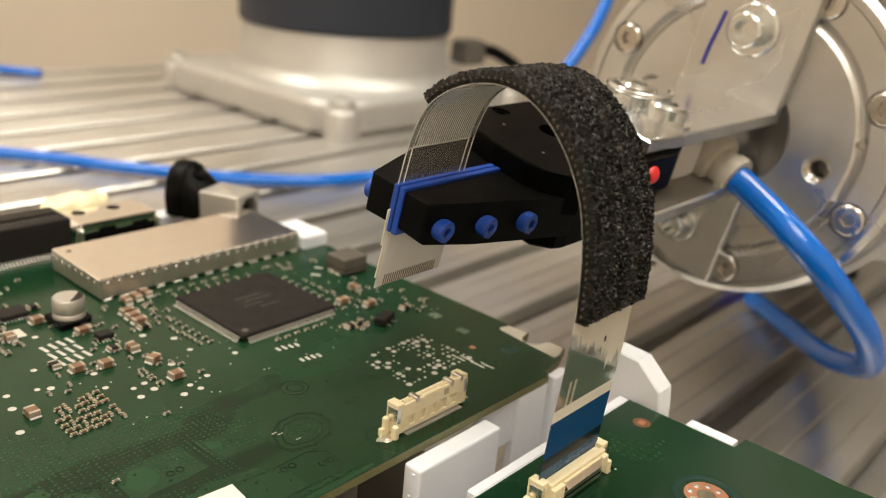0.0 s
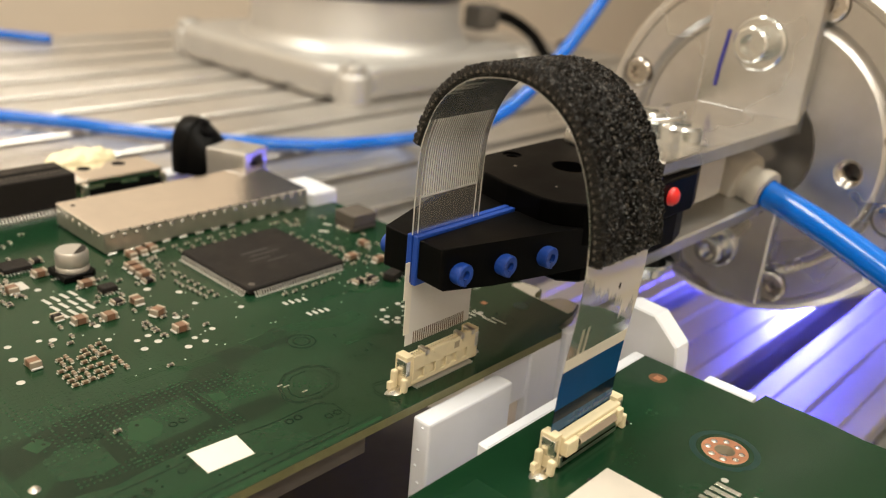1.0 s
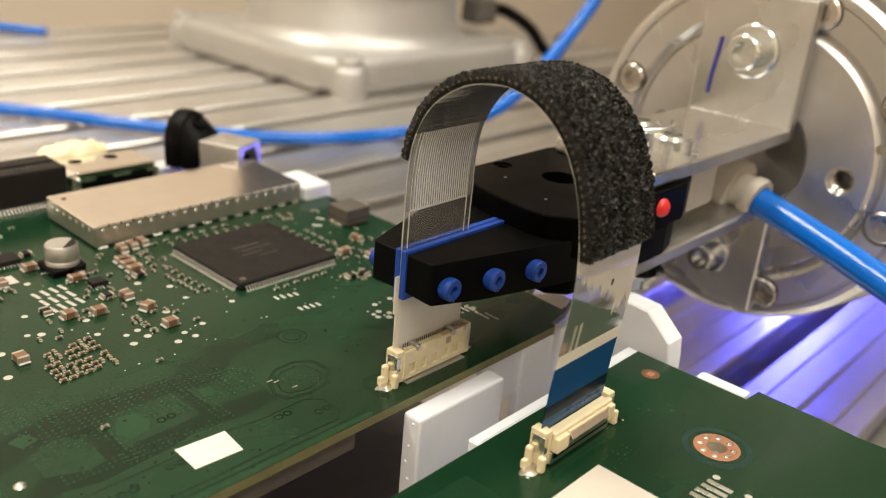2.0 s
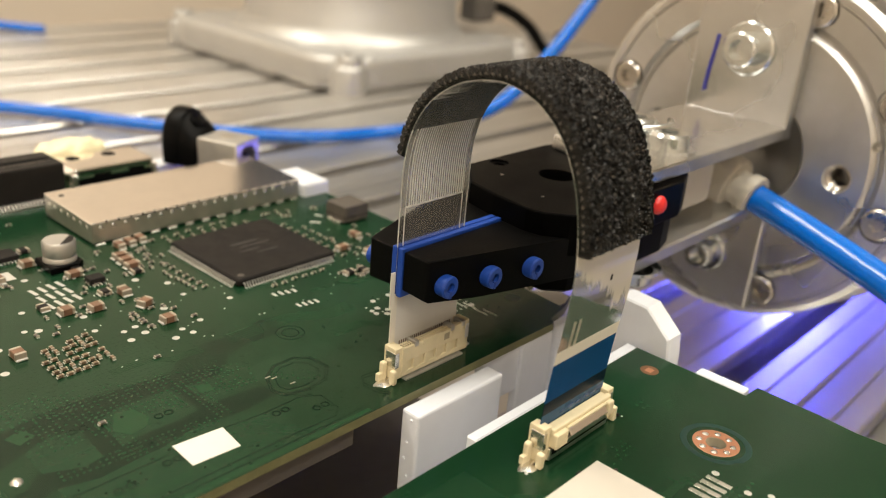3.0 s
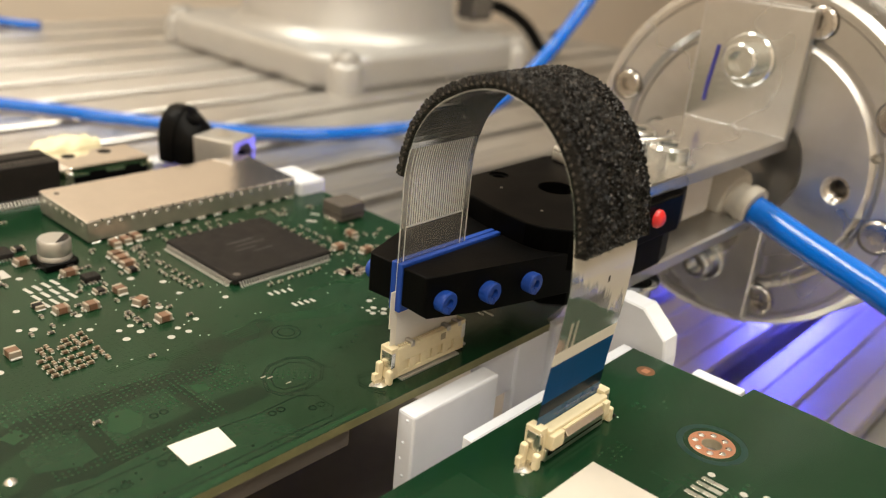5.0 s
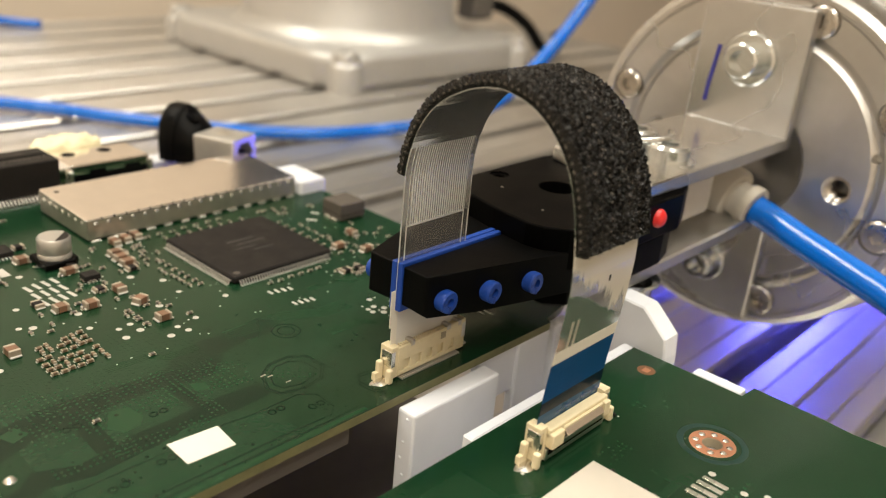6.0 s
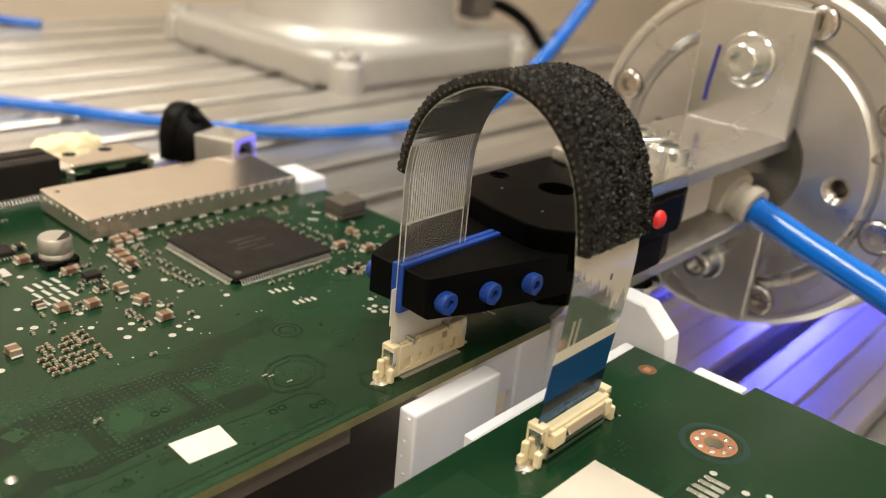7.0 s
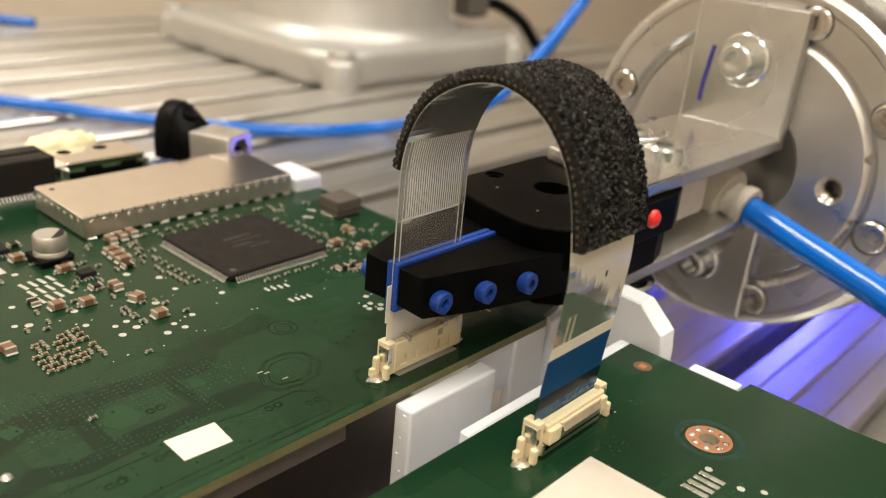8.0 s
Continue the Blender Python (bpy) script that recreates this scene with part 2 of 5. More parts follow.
def ruled(m, pitch, share, factor, axis="X", depth=0.6):
    """Fine parallel lines across x, as thin conductors in a film show."""
    nt = m.node_tree
    L = nt.links.new
    b = nt.nodes["Principled BSDF"]
    co = nt.nodes["Texture Coordinate"]
    sep = nt.nodes.new("ShaderNodeSeparateXYZ")
    L(co.outputs["Object"], sep.inputs[0])
    mul = nt.nodes.new("ShaderNodeMath")
    mul.operation, mul.inputs[1].default_value = "MULTIPLY", 1 / (pitch * MM)
    L(sep.outputs[axis], mul.inputs[0])
    fr = nt.nodes.new("ShaderNodeMath")
    fr.operation = "FRACT"
    L(mul.outputs[0], fr.inputs[0])
    lt = nt.nodes.new("ShaderNodeMath")
    lt.operation, lt.inputs[1].default_value = "LESS_THAN", share
    L(fr.outputs[0], lt.inputs[0])
    base = b.inputs["Base Color"].links[0].from_socket
    dark = nt.nodes.new("ShaderNodeHueSaturation")
    dark.inputs["Value"].default_value = factor
    L(base, dark.inputs["Color"])
    mix = nt.nodes.new("ShaderNodeMix")
    mix.data_type = "RGBA"
    L(lt.outputs[0], mix.inputs["Factor"])
    L(base, mix.inputs[6])
    L(dark.outputs["Color"], mix.inputs[7])
    L(mix.outputs[2], b.inputs["Base Color"])
    bp = nt.nodes.new("ShaderNodeBump")
    bp.inputs["Strength"].default_value, bp.inputs["Distance"].default_value = depth, 0.0001
    L(lt.outputs[0], bp.inputs["Height"])
    L(bp.outputs["Normal"], b.inputs["Normal"])


def streaked(m, white):
    """Dried adhesive: a ragged white patch with streaks drawn out along the film (u across in mm, v along in strips)."""
    nt = m.node_tree
    L = nt.links.new
    b = nt.nodes["Principled BSDF"]
    uv = nt.nodes.new("ShaderNodeUVMap")
    uv.uv_map = "film"
    sep = nt.nodes.new("ShaderNodeSeparateXYZ")
    L(uv.outputs["UV"], sep.inputs[0])

    def calc(op, p, q, r=0.0):
        n = nt.nodes.new("ShaderNodeMath")
        n.operation = op
        for k, v in enumerate((p, q, r)):
            if isinstance(v, (int, float)):
                n.inputs[k].default_value = v
            else:
                L(v, n.inputs[k])
        return n.outputs[0]

    fields = []
    for su, sv, detail in ((1.1, 0.16, 3), (0.28, 0.35, 2)):
        mp = nt.nodes.new("ShaderNodeMapping")
        mp.inputs["Scale"].default_value = (su, sv, 1)
        L(uv.outputs["UV"], mp.inputs["Vector"])
        n = nt.nodes.new("ShaderNodeTexNoise")
        n.inputs["Scale"].default_value, n.inputs["Detail"].default_value = 1.0, detail
        L(mp.outputs["Vector"], n.inputs["Vector"])
        fields.append(n.outputs["Fac"])
    edge = calc("MULTIPLY_ADD", sep.outputs["X"], 0.26, -12.6)
    lift = calc("ADD", sep.outputs["Y"], edge)
    rag = calc("MULTIPLY_ADD", fields[0], 5.0, -2.5)
    rag2 = calc("MULTIPLY_ADD", fields[1], 3.0, -1.5)
    low = calc("ADD", calc("ADD", lift, rag), rag2)
    cut = nt.nodes.new("ShaderNodeMapRange")
    cut.inputs["From Min"].default_value, cut.inputs["From Max"].default_value = -0.15, 0.5
    cut.inputs["To Max"].default_value = 0.9
    L(low, cut.inputs["Value"])
    base = b.inputs["Base Color"].links[0].from_socket
    mix = nt.nodes.new("ShaderNodeMix")
    mix.data_type = "RGBA"
    mix.inputs[7].default_value = (*white, 1)
    L(cut.outputs["Result"], mix.inputs["Factor"])
    L(base, mix.inputs[6])
    L(mix.outputs[2], b.inputs["Base Color"])
    metal = nt.nodes.new("ShaderNodeMapRange")
    metal.inputs["To Min"].default_value, metal.inputs["To Max"].default_value = 0.85, 0.0
    L(cut.outputs["Result"], metal.inputs["Value"])
    L(metal.outputs["Result"], b.inputs["Metallic"])


def glint_specks(m, share, speck):
    """Scattered paler specks in the colour, standing for glints on a rough dark surface."""
    nt = m.node_tree
    L = nt.links.new
    b = nt.nodes["Principled BSDF"]
    vor = nt.nodes.new("ShaderNodeTexVoronoi")
    vor.inputs["Scale"].default_value = 3600.0
    L(nt.nodes["Texture Coordinate"].outputs["Object"], vor.inputs["Vector"])
    sep = nt.nodes.new("ShaderNodeSeparateColor")
    L(vor.outputs["Color"], sep.inputs["Color"])
    pick = nt.nodes.new("ShaderNodeMath")
    pick.operation, pick.inputs[1].default_value = "GREATER_THAN", 1 - share
    L(sep.outputs["Red"], pick.inputs[0])
    size = nt.nodes.new("ShaderNodeMath")
    size.operation = "MULTIPLY"
    L(pick.outputs[0], size.inputs[0])
    L(sep.outputs["Green"], size.inputs[1])
    base = b.inputs["Base Color"].links[0].from_socket
    mix = nt.nodes.new("ShaderNodeMix")
    mix.data_type = "RGBA"
    mix.inputs[7].default_value = (*speck, 1)
    L(size.outputs[0], mix.inputs["Factor"])
    L(base, mix.inputs[6])
    L(mix.outputs[2], b.inputs["Base Color"])


glint_specks(M_FOAM, 0.08, (0.13, 0.115, 0.10))
streaked(M_FILM_TORN, (0.62, 0.58, 0.50))
ruled(M_WHITE_PRINT, 0.3, 0.5, 0.975, "Z", 0.05)


# ---- shape helpers (all in millimetres) ----
def mesh_of(name, bm):
    for v in bm.verts:
        v.co *= MM
    bmesh.ops.recalc_face_normals(bm, faces=bm.faces)
    me = bpy.data.meshes.new(name)
    bm.to_mesh(me)
    bm.free()
    return me


def thing(name, at, label, category, group="", kind=""):
    ob = new(name)
    ob.empty_display_size = 0.005
    ob.location = [c * MM for c in at]
    return tagged(ob, label, category, group, kind)


def part(name, bm, mat, parent=None, label="", at=(0, 0, 0), smooth=None):
    """Links a bmesh as one mesh object; it is built in the parent's own space, at an offset."""
    me = mesh_of(name, bm)
    me.materials.append(mat)
    ob = new(name, me)
    if smooth is not None:
        me.shade_smooth()
        me.set_sharp_from_angle(angle=radians(smooth))
    if parent is not None:
        ob.parent = parent
    ob.location = [c * MM for c in at]
    if label:
        ob["label"] = label
    return ob


def solo(name, bm, mat, label, category, at=(0, 0, 0), group="", kind="", smooth=None):
    return tagged(part(name, bm, mat, None, "", at, smooth), label, category, group, kind)


def box(lo, hi, bevel=0.0, seg=1, bm=None):
    bm = bm or bmesh.new()
    d = [b - a for a, b in zip(lo, hi)]
    c = [(a + b) / 2 for a, b in zip(lo, hi)]
    r = bmesh.ops.create_cube(bm, size=1.0, matrix=Matrix.Translation(c) @ Matrix.Diagonal((*d, 1)))
    if bevel:
        es = list({e for v in r["verts"] for e in v.link_edges})
        bmesh.ops.bevel(bm, geom=es, offset=bevel, segments=seg, affect="EDGES", profile=0.5)
    return bm


AXIS = {"x": Matrix.Rotation(radians(90), 4, "Y"), "y": Matrix.Rotation(radians(-90), 4, "X"), "z": Matrix.Identity(4)}


def rod(centre, axis, r, length, n=32, r2=None, bm=None, bevel=0.0):
    """A cylinder or cone from centre along +axis."""
    bm = bm or bmesh.new()
    m = Matrix.Translation(centre) @ AXIS[axis] @ Matrix.Translation((0, 0, length / 2))
    q = bmesh.ops.create_cone(bm, cap_ends=True, segments=n, radius1=r, radius2=r if r2 is None else r2, depth=length, matrix=m)
    if bevel:
        es = [e for e in {e for v in q["verts"] for e in v.link_edges} if any(len(f.verts) > 4 for f in e.link_faces)]
        bmesh.ops.bevel(bm, geom=es, offset=bevel, segments=2, affect="EDGES", profile=0.5)
    return bm


def lathe(profile, centre, axis, n=64, bm=None):
    """Turns (radius, height) pairs round an axis."""
    bm = bm or bmesh.new()
    m = Matrix.Translation(centre) @ AXIS[axis]
    rings = []
    for r, h in profile:
        if r < 1e-6:
            rings.append([bm.verts.new(m @ Vector((0, 0, h)))])
        else:
            rings.append([bm.verts.new(m @ Vector((r * math.cos(2 * math.pi * i / n), r * math.sin(2 * math.pi * i / n), h))) for i in range(n)])
    for a, b in zip(rings, rings[1:]):
        for i in range(n):
            j = (i + 1) % n
            if len(a) == 1 and len(b) == 1:
                continue
            if len(a) == 1:
                bm.faces.new((a[0], b[i], b[j]))
            elif len(b) == 1:
                bm.faces.new((a[i], a[j], b[0]))
            else:
                bm.faces.new((a[i], a[j], b[j], b[i]))
    return bm


def prism(outline, axis, lo, hi, bevel=0.0, bm=None, seg=1):
    """A flat outline pushed along an axis. For x the outline is (y, z), for y (x, z), for z (x, y)."""
    bm = bm or bmesh.new()
    put = {"x": lambda u, v, w: (w, u, v), "y": lambda u, v, w: (u, w, v), "z": lambda u, v, w: (u, v, w)}[axis]
    a = [bm.verts.new(put(u, v, lo)) for u, v in outline]
    b = [bm.verts.new(put(u, v, hi)) for u, v in outline]
    n = len(outline)
    made = [bm.faces.new(a[::-1]), bm.faces.new(b)]
    for i in range(n):
        made.append(bm.faces.new((a[i], a[(i + 1) % n], b[(i + 1) % n], b[i])))
    if bevel:
        bmesh.ops.recalc_face_normals(bm, faces=made)
        es = [e for e in made[0].edges] + [e for e in made[1].edges]
        bmesh.ops.bevel(bm, geom=es, offset=bevel, segments=seg, affect="EDGES", profile=0.5)
    return bm


def tube(points, r, n=14, bm=None, caps=True):
    """A round tube along points, with parallel rings."""
    bm = bm or bmesh.new()
    P = [Vector(p) for p in points]
    up = Vector((0.13, 0.21, 0.97))
    rings = []
    for i, p in enumerate(P):
        d = (P[min(i + 1, len(P) - 1)] - P[max(i - 1, 0)]).normalized()
        a = d.cross(up).normalized()
        b = a.cross(d)
        up = b
        rings.append([bm.verts.new(p + r * (math.cos(2 * math.pi * k / n) * a + math.sin(2 * math.pi * k / n) * b)) for k in range(n)])
    for s, t in zip(rings, rings[1:]):
        for k in range(n):
            bm.faces.new((s[k], s[(k + 1) % n], t[(k + 1) % n], t[k]))
    if caps:
        bm.faces.new(rings[0][::-1])
        bm.faces.new(rings[-1])
    return bm


def cut(ob, cutter):
    """Takes the cutter's shape (millimetres, in the object's own space) out of a mesh object."""
    tool = new("cutter", mesh_of("cutter", cutter))
    tool.parent, tool.location = ob.parent, ob.location
    mod = ob.modifiers.new("hole", "BOOLEAN")
    mod.operation, mod.solver, mod.object = "DIFFERENCE", "EXACT", tool
    bpy.context.view_layer.update()
    me = bpy.data.meshes.new_from_object(ob.evaluated_get(bpy.context.evaluated_depsgraph_get()))
    ob.modifiers.clear()
    ob.data = me
    bpy.data.objects.remove(tool, do_unlink=True)


def spline(ctrl, n):
    """n + 1 points at even steps of length along a smooth curve through the given points."""
    C = np.array(ctrl, float)
    ext = np.vstack([2 * C[0] - C[1], C, 2 * C[-1] - C[-2]])
    fine = []
    for i in range(1, len(ext) - 2):
        p0, p1, p2, p3 = ext[i - 1:i + 3]
        for u in np.linspace(0, 1, 40, endpoint=False):
            fine.append(0.5 * (2 * p1 + (p2 - p0) * u + (2 * p0 - 5 * p1 + 4 * p2 - p3) * u * u + (3 * p1 - p0 - 3 * p2 + p3) * u ** 3))
    fine.append(C[-1])
    fine = np.array(fine)
    s = np.r_[0, np.cumsum(np.linalg.norm(np.diff(fine, axis=0), axis=1))]
    return np.stack([np.interp(np.linspace(0, s[-1], n + 1), s, c) for c in fine.T], 1)

# ---- room ----
def room():
    # unseen room, added; its far east end keeps the table's reflections dark
    for name, lo, hi in (("wall_north", (-1700, 1250, -900), (6500, 1350, 1750)), ("wall_south", (-1700, -1800, -900), (6500, -1700, 1750)),
                         ("wall_west", (-1800, -1800, -900), (-1700, 1350, 1750)), ("wall_east", (6500, -1800, -900), (6600, 1350, 1750))):
        solo(name, box(lo, hi), M_WALL, "beige painted wall of the added, unseen room", "wall", kind="structure")
    solo("ceiling", box((-1800, -1800, 1755), (6600, 1350, 1855)), M_CEIL, "white painted workshop ceiling", "ceiling", kind="structure")
    solo("floor", box((-1800, -1800, -1000), (6600, 1350, -900)), M_FLOOR, "grey vinyl workshop floor", "floor", kind="structure")


room()

TABLE_Z = -45.0
SLOT0, PITCH = -9.0, 40.0


def table():
    """Slotted aluminium table top: one extruded plank per slot pitch, lying along x."""
    top = thing("profile_table", (0, 0, TABLE_Z), "silver extruded aluminium table with parallel T-slots", "table")
    x0, x1 = -420, 600
    half, w = PITCH / 2, 4.3
    prof = [(-half + .05, -16), (half - .05, -16), (half - .05, -1.0), (half - .8, 0), (half - 8.5, 0), (half - 9.0, -.6), (half - 9.5, 0), (w + .6, 0), (w, -.6), (w, -5), (9.5, -5), (9.5, -11), (-9.5, -11), (-9.5, -5), (-w, -5), (-w, -.6), (-w - .6, 0),
            (-half + 9.5, 0), (-half + 9.0, -.6), (-half + 8.5, 0), (-half + .8, 0), (-half + .05, -1.0)]
    me = mesh_of("plank", prism(prof, "x", x0, x1))
    me.materials.append(M_PROFILE)
    for k in range(-9, 14):
        ob = new("plank", me)
        ob.parent = top
        ob.location = (0, (SLOT0 + PITCH * k) * MM, 0)
    frame_bm = box((x0, -360, -60), (x1, 525, -18))
    part("table_frame", frame_bm, M_PROFILE, top)
    for lx in (x0 + 40, x1 - 40):
        for ly in (-320, 480):
            part("leg", box((lx - 20, ly - 20, -855), (lx + 20, ly + 20, -60)), M_PROFILE, top)


table()


# ---- boards ----
def board(name, outline, label, hole=None):
    t = thing(name, (0, 0, 0), label, "circuit board")
    part("laminate", prism(outline, "z", -1.6, -0.06), M_FR4, t, "yellowish glass-fibre core")
    part("solder_mask", prism(outline, "z", -0.058, 0.0), M_MASK, t, "glossy green lacquered face")
    return t


MAIN = board("circuit_board", [(-120, -47.3), (37.2, -47.3), (37.9, -45.9), (44.6, -44.6), (49.4, -42.7), (49.6, -39.2), (48.6, -38.1), (46.6, -37.7), (45.4, -36.4), (45.3, -35.0), (46.4, -34.0), (49.3, -33.4), (49.6, -32.4), (49.0, -28.3), (49.4, -26.4), (49.4, 57.5), (23.5, 57.5), (23.5, 80), (-120, 80)], "green populated circuit board lying on a white holder")
part("bare_edge", prism([(44.2, -43.6), (46.0, -43.6), (49.2, -42.4), (49.4, -39.3), (48.5, -38.3), (46.4, -37.9), (45.2, -36.5), (45.1, -34.9), (46.3, -33.8), (49.1, -33.2), (49.4, -32.4), (48.8, -28.5), (46.6, -27.6), (45.7, -28.4), (44.9, -35.6)], "z", .002, .03), M_BLANK, MAIN, "bare pale strip along the notched corner")
HOLE_X, HOLE_Y = 24.5, -86.7
hole_rim = [(HOLE_X + 1.6 * math.cos(radians(-10 * k)), HOLE_Y + 1.6 * math.sin(radians(-10 * k)) - (.003 if k == 0 else -.003 if k == 36 else 0)) for k in range(37)]
SIDE = board("circuit_board", [(-60, -190), (46.5, -190), (45.6, -110), (44.7, -100.6), (45.3, -94.4), (45.4, HOLE_Y - .003)] + hole_rim + [(45.4, HOLE_Y + .003), (45.5, -83.9), (41.4, -83.6), (41.4, -62.8), (-60, -62.8)], "green circuit board with one upright ribbon connector")


def qfp():
    t = thing("processor_chip", (12, 12, 0), "black square chip with fine silver leads", "chip")
    part("package", box((-12, -12, .25), (12, 12, 1.6), 0.25), M_CHIP, t)
    part("orientation_mark", rod((-10.3, -10.3, 1.6), "z", .7, .012, 20), M_FERRITE, t)
    for row, (a, b, c) in enumerate(((-3.5, 3.0, .5), (-2.5, 4.5, .4), (-4.0, 1.0, .35), (-1.0, 4.0, .3))):
        part("marking_bar", box((a, 2.6 - 1.9 * row, 1.6), (b, 2.6 - 1.9 * row + c, 1.608)), M_MARK, t)
    lead = prism([(11.9, .85), (12.4, .85), (12.65, .15), (13.2, .12), (13.2, 0), (12.55, 0), (12.3, .7), (11.9, .7)], "y", -.13, .13)
    me = mesh_of("lead", lead)
    me.materials.append(M_LEAD)
    for side in range(4):
        for k in range(36):
            ob = new("lead", me)
            ob.parent = t
            ob.matrix_basis = pose(0, 0, 0, 0, 0, 90 * side) @ pose(0, (-10.85 + .62 * k) * MM, 0)


qfp()


def shield():
    t = thing("shield_can", (0, 0, 0), "silver sheet-metal shield can soldered onto the board", "shield")
    x0, x1, y0, y1, h = -11.8, 41.2, 33.7, 54.9, 4.9
    bm = box((x0, y0, .4), (x1, y1, h), .22, 1)
    for v in bm.verts:
        if v.co.z > 2:
            v.co.z += .55 * (v.co.y - y0) / (y1 - y0)
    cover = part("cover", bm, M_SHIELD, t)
    # upright faces take a darker copy of the metal: side shade in the colour
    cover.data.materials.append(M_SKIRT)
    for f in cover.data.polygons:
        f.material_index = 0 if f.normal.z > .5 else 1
    me = mesh_of("dimple", lathe([(0, .22), (.35, .16), (.52, 0), (.52, -.1)], (0, 0, 0), "z", 12))
    me.materials.append(M_TIN)
    for k in range(19):
        ob = new("dimple", me)
        ob.parent = t
        ob.matrix_basis = pose((x0 + 2 + k * 2.72) * MM, y0 * MM, (h - 1.2) * MM, 90)
    for k in range(7):
        ob = new("dimple", me)
        ob.parent = t
        ob.matrix_basis = pose(x0 * MM, (y0 + 2 + k * 2.8) * MM, (h - 1.2) * MM, 0, -90)
    me = mesh_of("edge_notch", box((-.12, -.04, -.5), (.12, .3, .02)))
    me.materials.append(M_DARK)
    for k in range(18):
        ob = new("edge_notch", me)
        ob.parent = t
        ob.location = ((x0 + 3.3 + k * 2.72) * MM, y0 * MM, (h + .005) * MM)
    me = mesh_of("solder_foot", box((-1.1, -.45, 0), (1.1, .2, .4), .12))
    me.materials.append(M_TIN)
    for k in range(13):
        ob = new("solder_foot", me)
        ob.parent = t
        ob.location = ((x0 + 1.6 + 4.15 * k) * MM, (y0) * MM, 0)
    part("vent_hole", rod((x0 + 2.3, y1 - 3.4, h + .465), "z", .55, .01, 16), M_DARK, t)


shield()


def ffc_connector(at, label, latched):
    """Upright ribbon-cable socket with windows and a latch on its face; runs along x, faces -y."""
    t = thing("ribbon_connector", at, label, "connector", "ribbon connectors")
    L = 17.6
    part("housing", box((0.6, -1.0, 0.35), (L - .6, .9, 5.2), .12), M_CREAM, t)
    part("cable_slot", box((1.1, -.1, 5.2), (L - 1.1, .35, 5.215)), M_DARK, t)
    if latched:
        part("shell_strip", box((1.4, -1.75, .35), (L - 1.4, -1.0, 2.3), .1), M_TIN, t, "tinned shell strip")
        part("shell_groove", box((1.8, -1.78, 1.2), (L - 1.8, -1.74, 1.5)), M_DARK, t)
        part("latch_beam", box((1.5, -1.9, 4.1), (L - 1.5, -1.0, 5.5), .18, 2), M_CREAM, t)
        part("latch_lip", box((4.4, -2.3, 4.5), (L - 3.2, -1.9, 5.0), .12), M_CREAM, t)
        flap = box((5.0, -.12, -1.15), (L - 3.3, .12, 0), .05)
        bmesh.ops.rotate(flap, verts=flap.verts, cent=(0, 0, 0), matrix=Matrix.Rotation(radians(-38), 3, "X"))
        bmesh.ops.translate(flap, verts=flap.verts, vec=(0, -1.95, 4.4))
        part("latch_flap", flap, M_SHIELD, t, "bright metal latch flap")
        part("flap_slot", box((4.6, -1.3, 2.3), (L - 3.0, -1.0, 4.1)), M_FERRITE, t)
        for a, b in ((1.5, 4.3), (L - 3.0, L - 1.5)):
            part("latch_arm", box((a, -2.6, 2.5), (b, -1.0, 4.9), .2, 2), M_CREAM, t)
        part("arm_slot", box((1.9, -1.9, 1.3), (2.9, -1.74, 2.2)), M_DARK, t)
    else:
        part("face_plate", box((1.4, -1.5, 3.1), (L - 1.4, -1.0, 5.7), .12), M_CREAM, t)
        part("bottom_rail", box((1.4, -1.45, .5), (L - 1.4, -1.0, 1.35), .1), M_CREAM, t)
        me = mesh_of("rib", box((-.7, -1.46, 1.3), (.7, -1.0, 3.15), .06))
        me.materials.append(M_CREAM)
        for k in range(6):
            ob = new("rib", me)
            ob.parent = t
            ob.location = ((2.2 + k * 2.64) * MM, 0, 0)
        # no real recess: its shade is a tan patch on the face
        part("face_window", box((11.2, -1.53, 4.0), (12.4, -1.49, 5.2)), M_HOLE, t, "tan patch painted as recess shade")
        part("face_step", box((6.0, -1.62, 4.9), (10.4, -1.0, 5.9), .1), M_CREAM, t)
        part("face_step", box((13.0, -1.62, 4.7), (L - 1.5, -1.0, 6.0), .1), M_CREAM, t)
        me = mesh_of("comb_tooth", box((-.13, -.9, 5.2), (.13, -.2, 5.75), .03))
        me.materials.append(M_CREAM)
        for k in range(26):
            ob = new("comb_tooth", me)
            ob.parent = t
            ob.location = ((2.4 + .51 * k) * MM, 0, 0)
        for x in (4.0, 12.6, 15.2):
            part("latch_hook", box((x, -1.7, 5.2), (x + .9, .4, 6.25), .15), M_STEEL, t)
    for sx in (0, L):
        s = 1 if sx == 0 else -1

        def span(a, b):
            return min(sx + s * a, sx + s * b), max(sx + s * a, sx + s * b)

        for name, (a, b), ylo, yhi, zlo, zhi, mat in (("end_block", span(0, 1.7), -1.3, 1.3, .3, 5.9, M_CREAM), ("clip", span(-.06, .9), -1.34, .9, 2.4, 5.2, M_TIN),
                                                      ("peg", span(-1.0, -.02), -2.1, -1.0, 0, 2.5, M_CREAM), ("peg", span(-1.15, -.1), .2, 1.2, 0, 3.3, M_CREAM), ("peg_foot", span(-1.9, -.9), .3, 1.1, 0, 1.4, M_CREAM), ("solder_tab", span(-1.7, .2), -.55, .45, 0, .3, M_TIN)):
            if s < 0 and not latched and name.startswith("peg"):
                continue
            part(name, box((a, ylo, zlo), (b, yhi, zhi), .3 if name == "peg" else .12, 2), mat, t)
    me = mesh_of("pin", box((-.13, -2.15, 0), (.13, -.9, .3), .03))
    me.materials.append(M_LEAD)
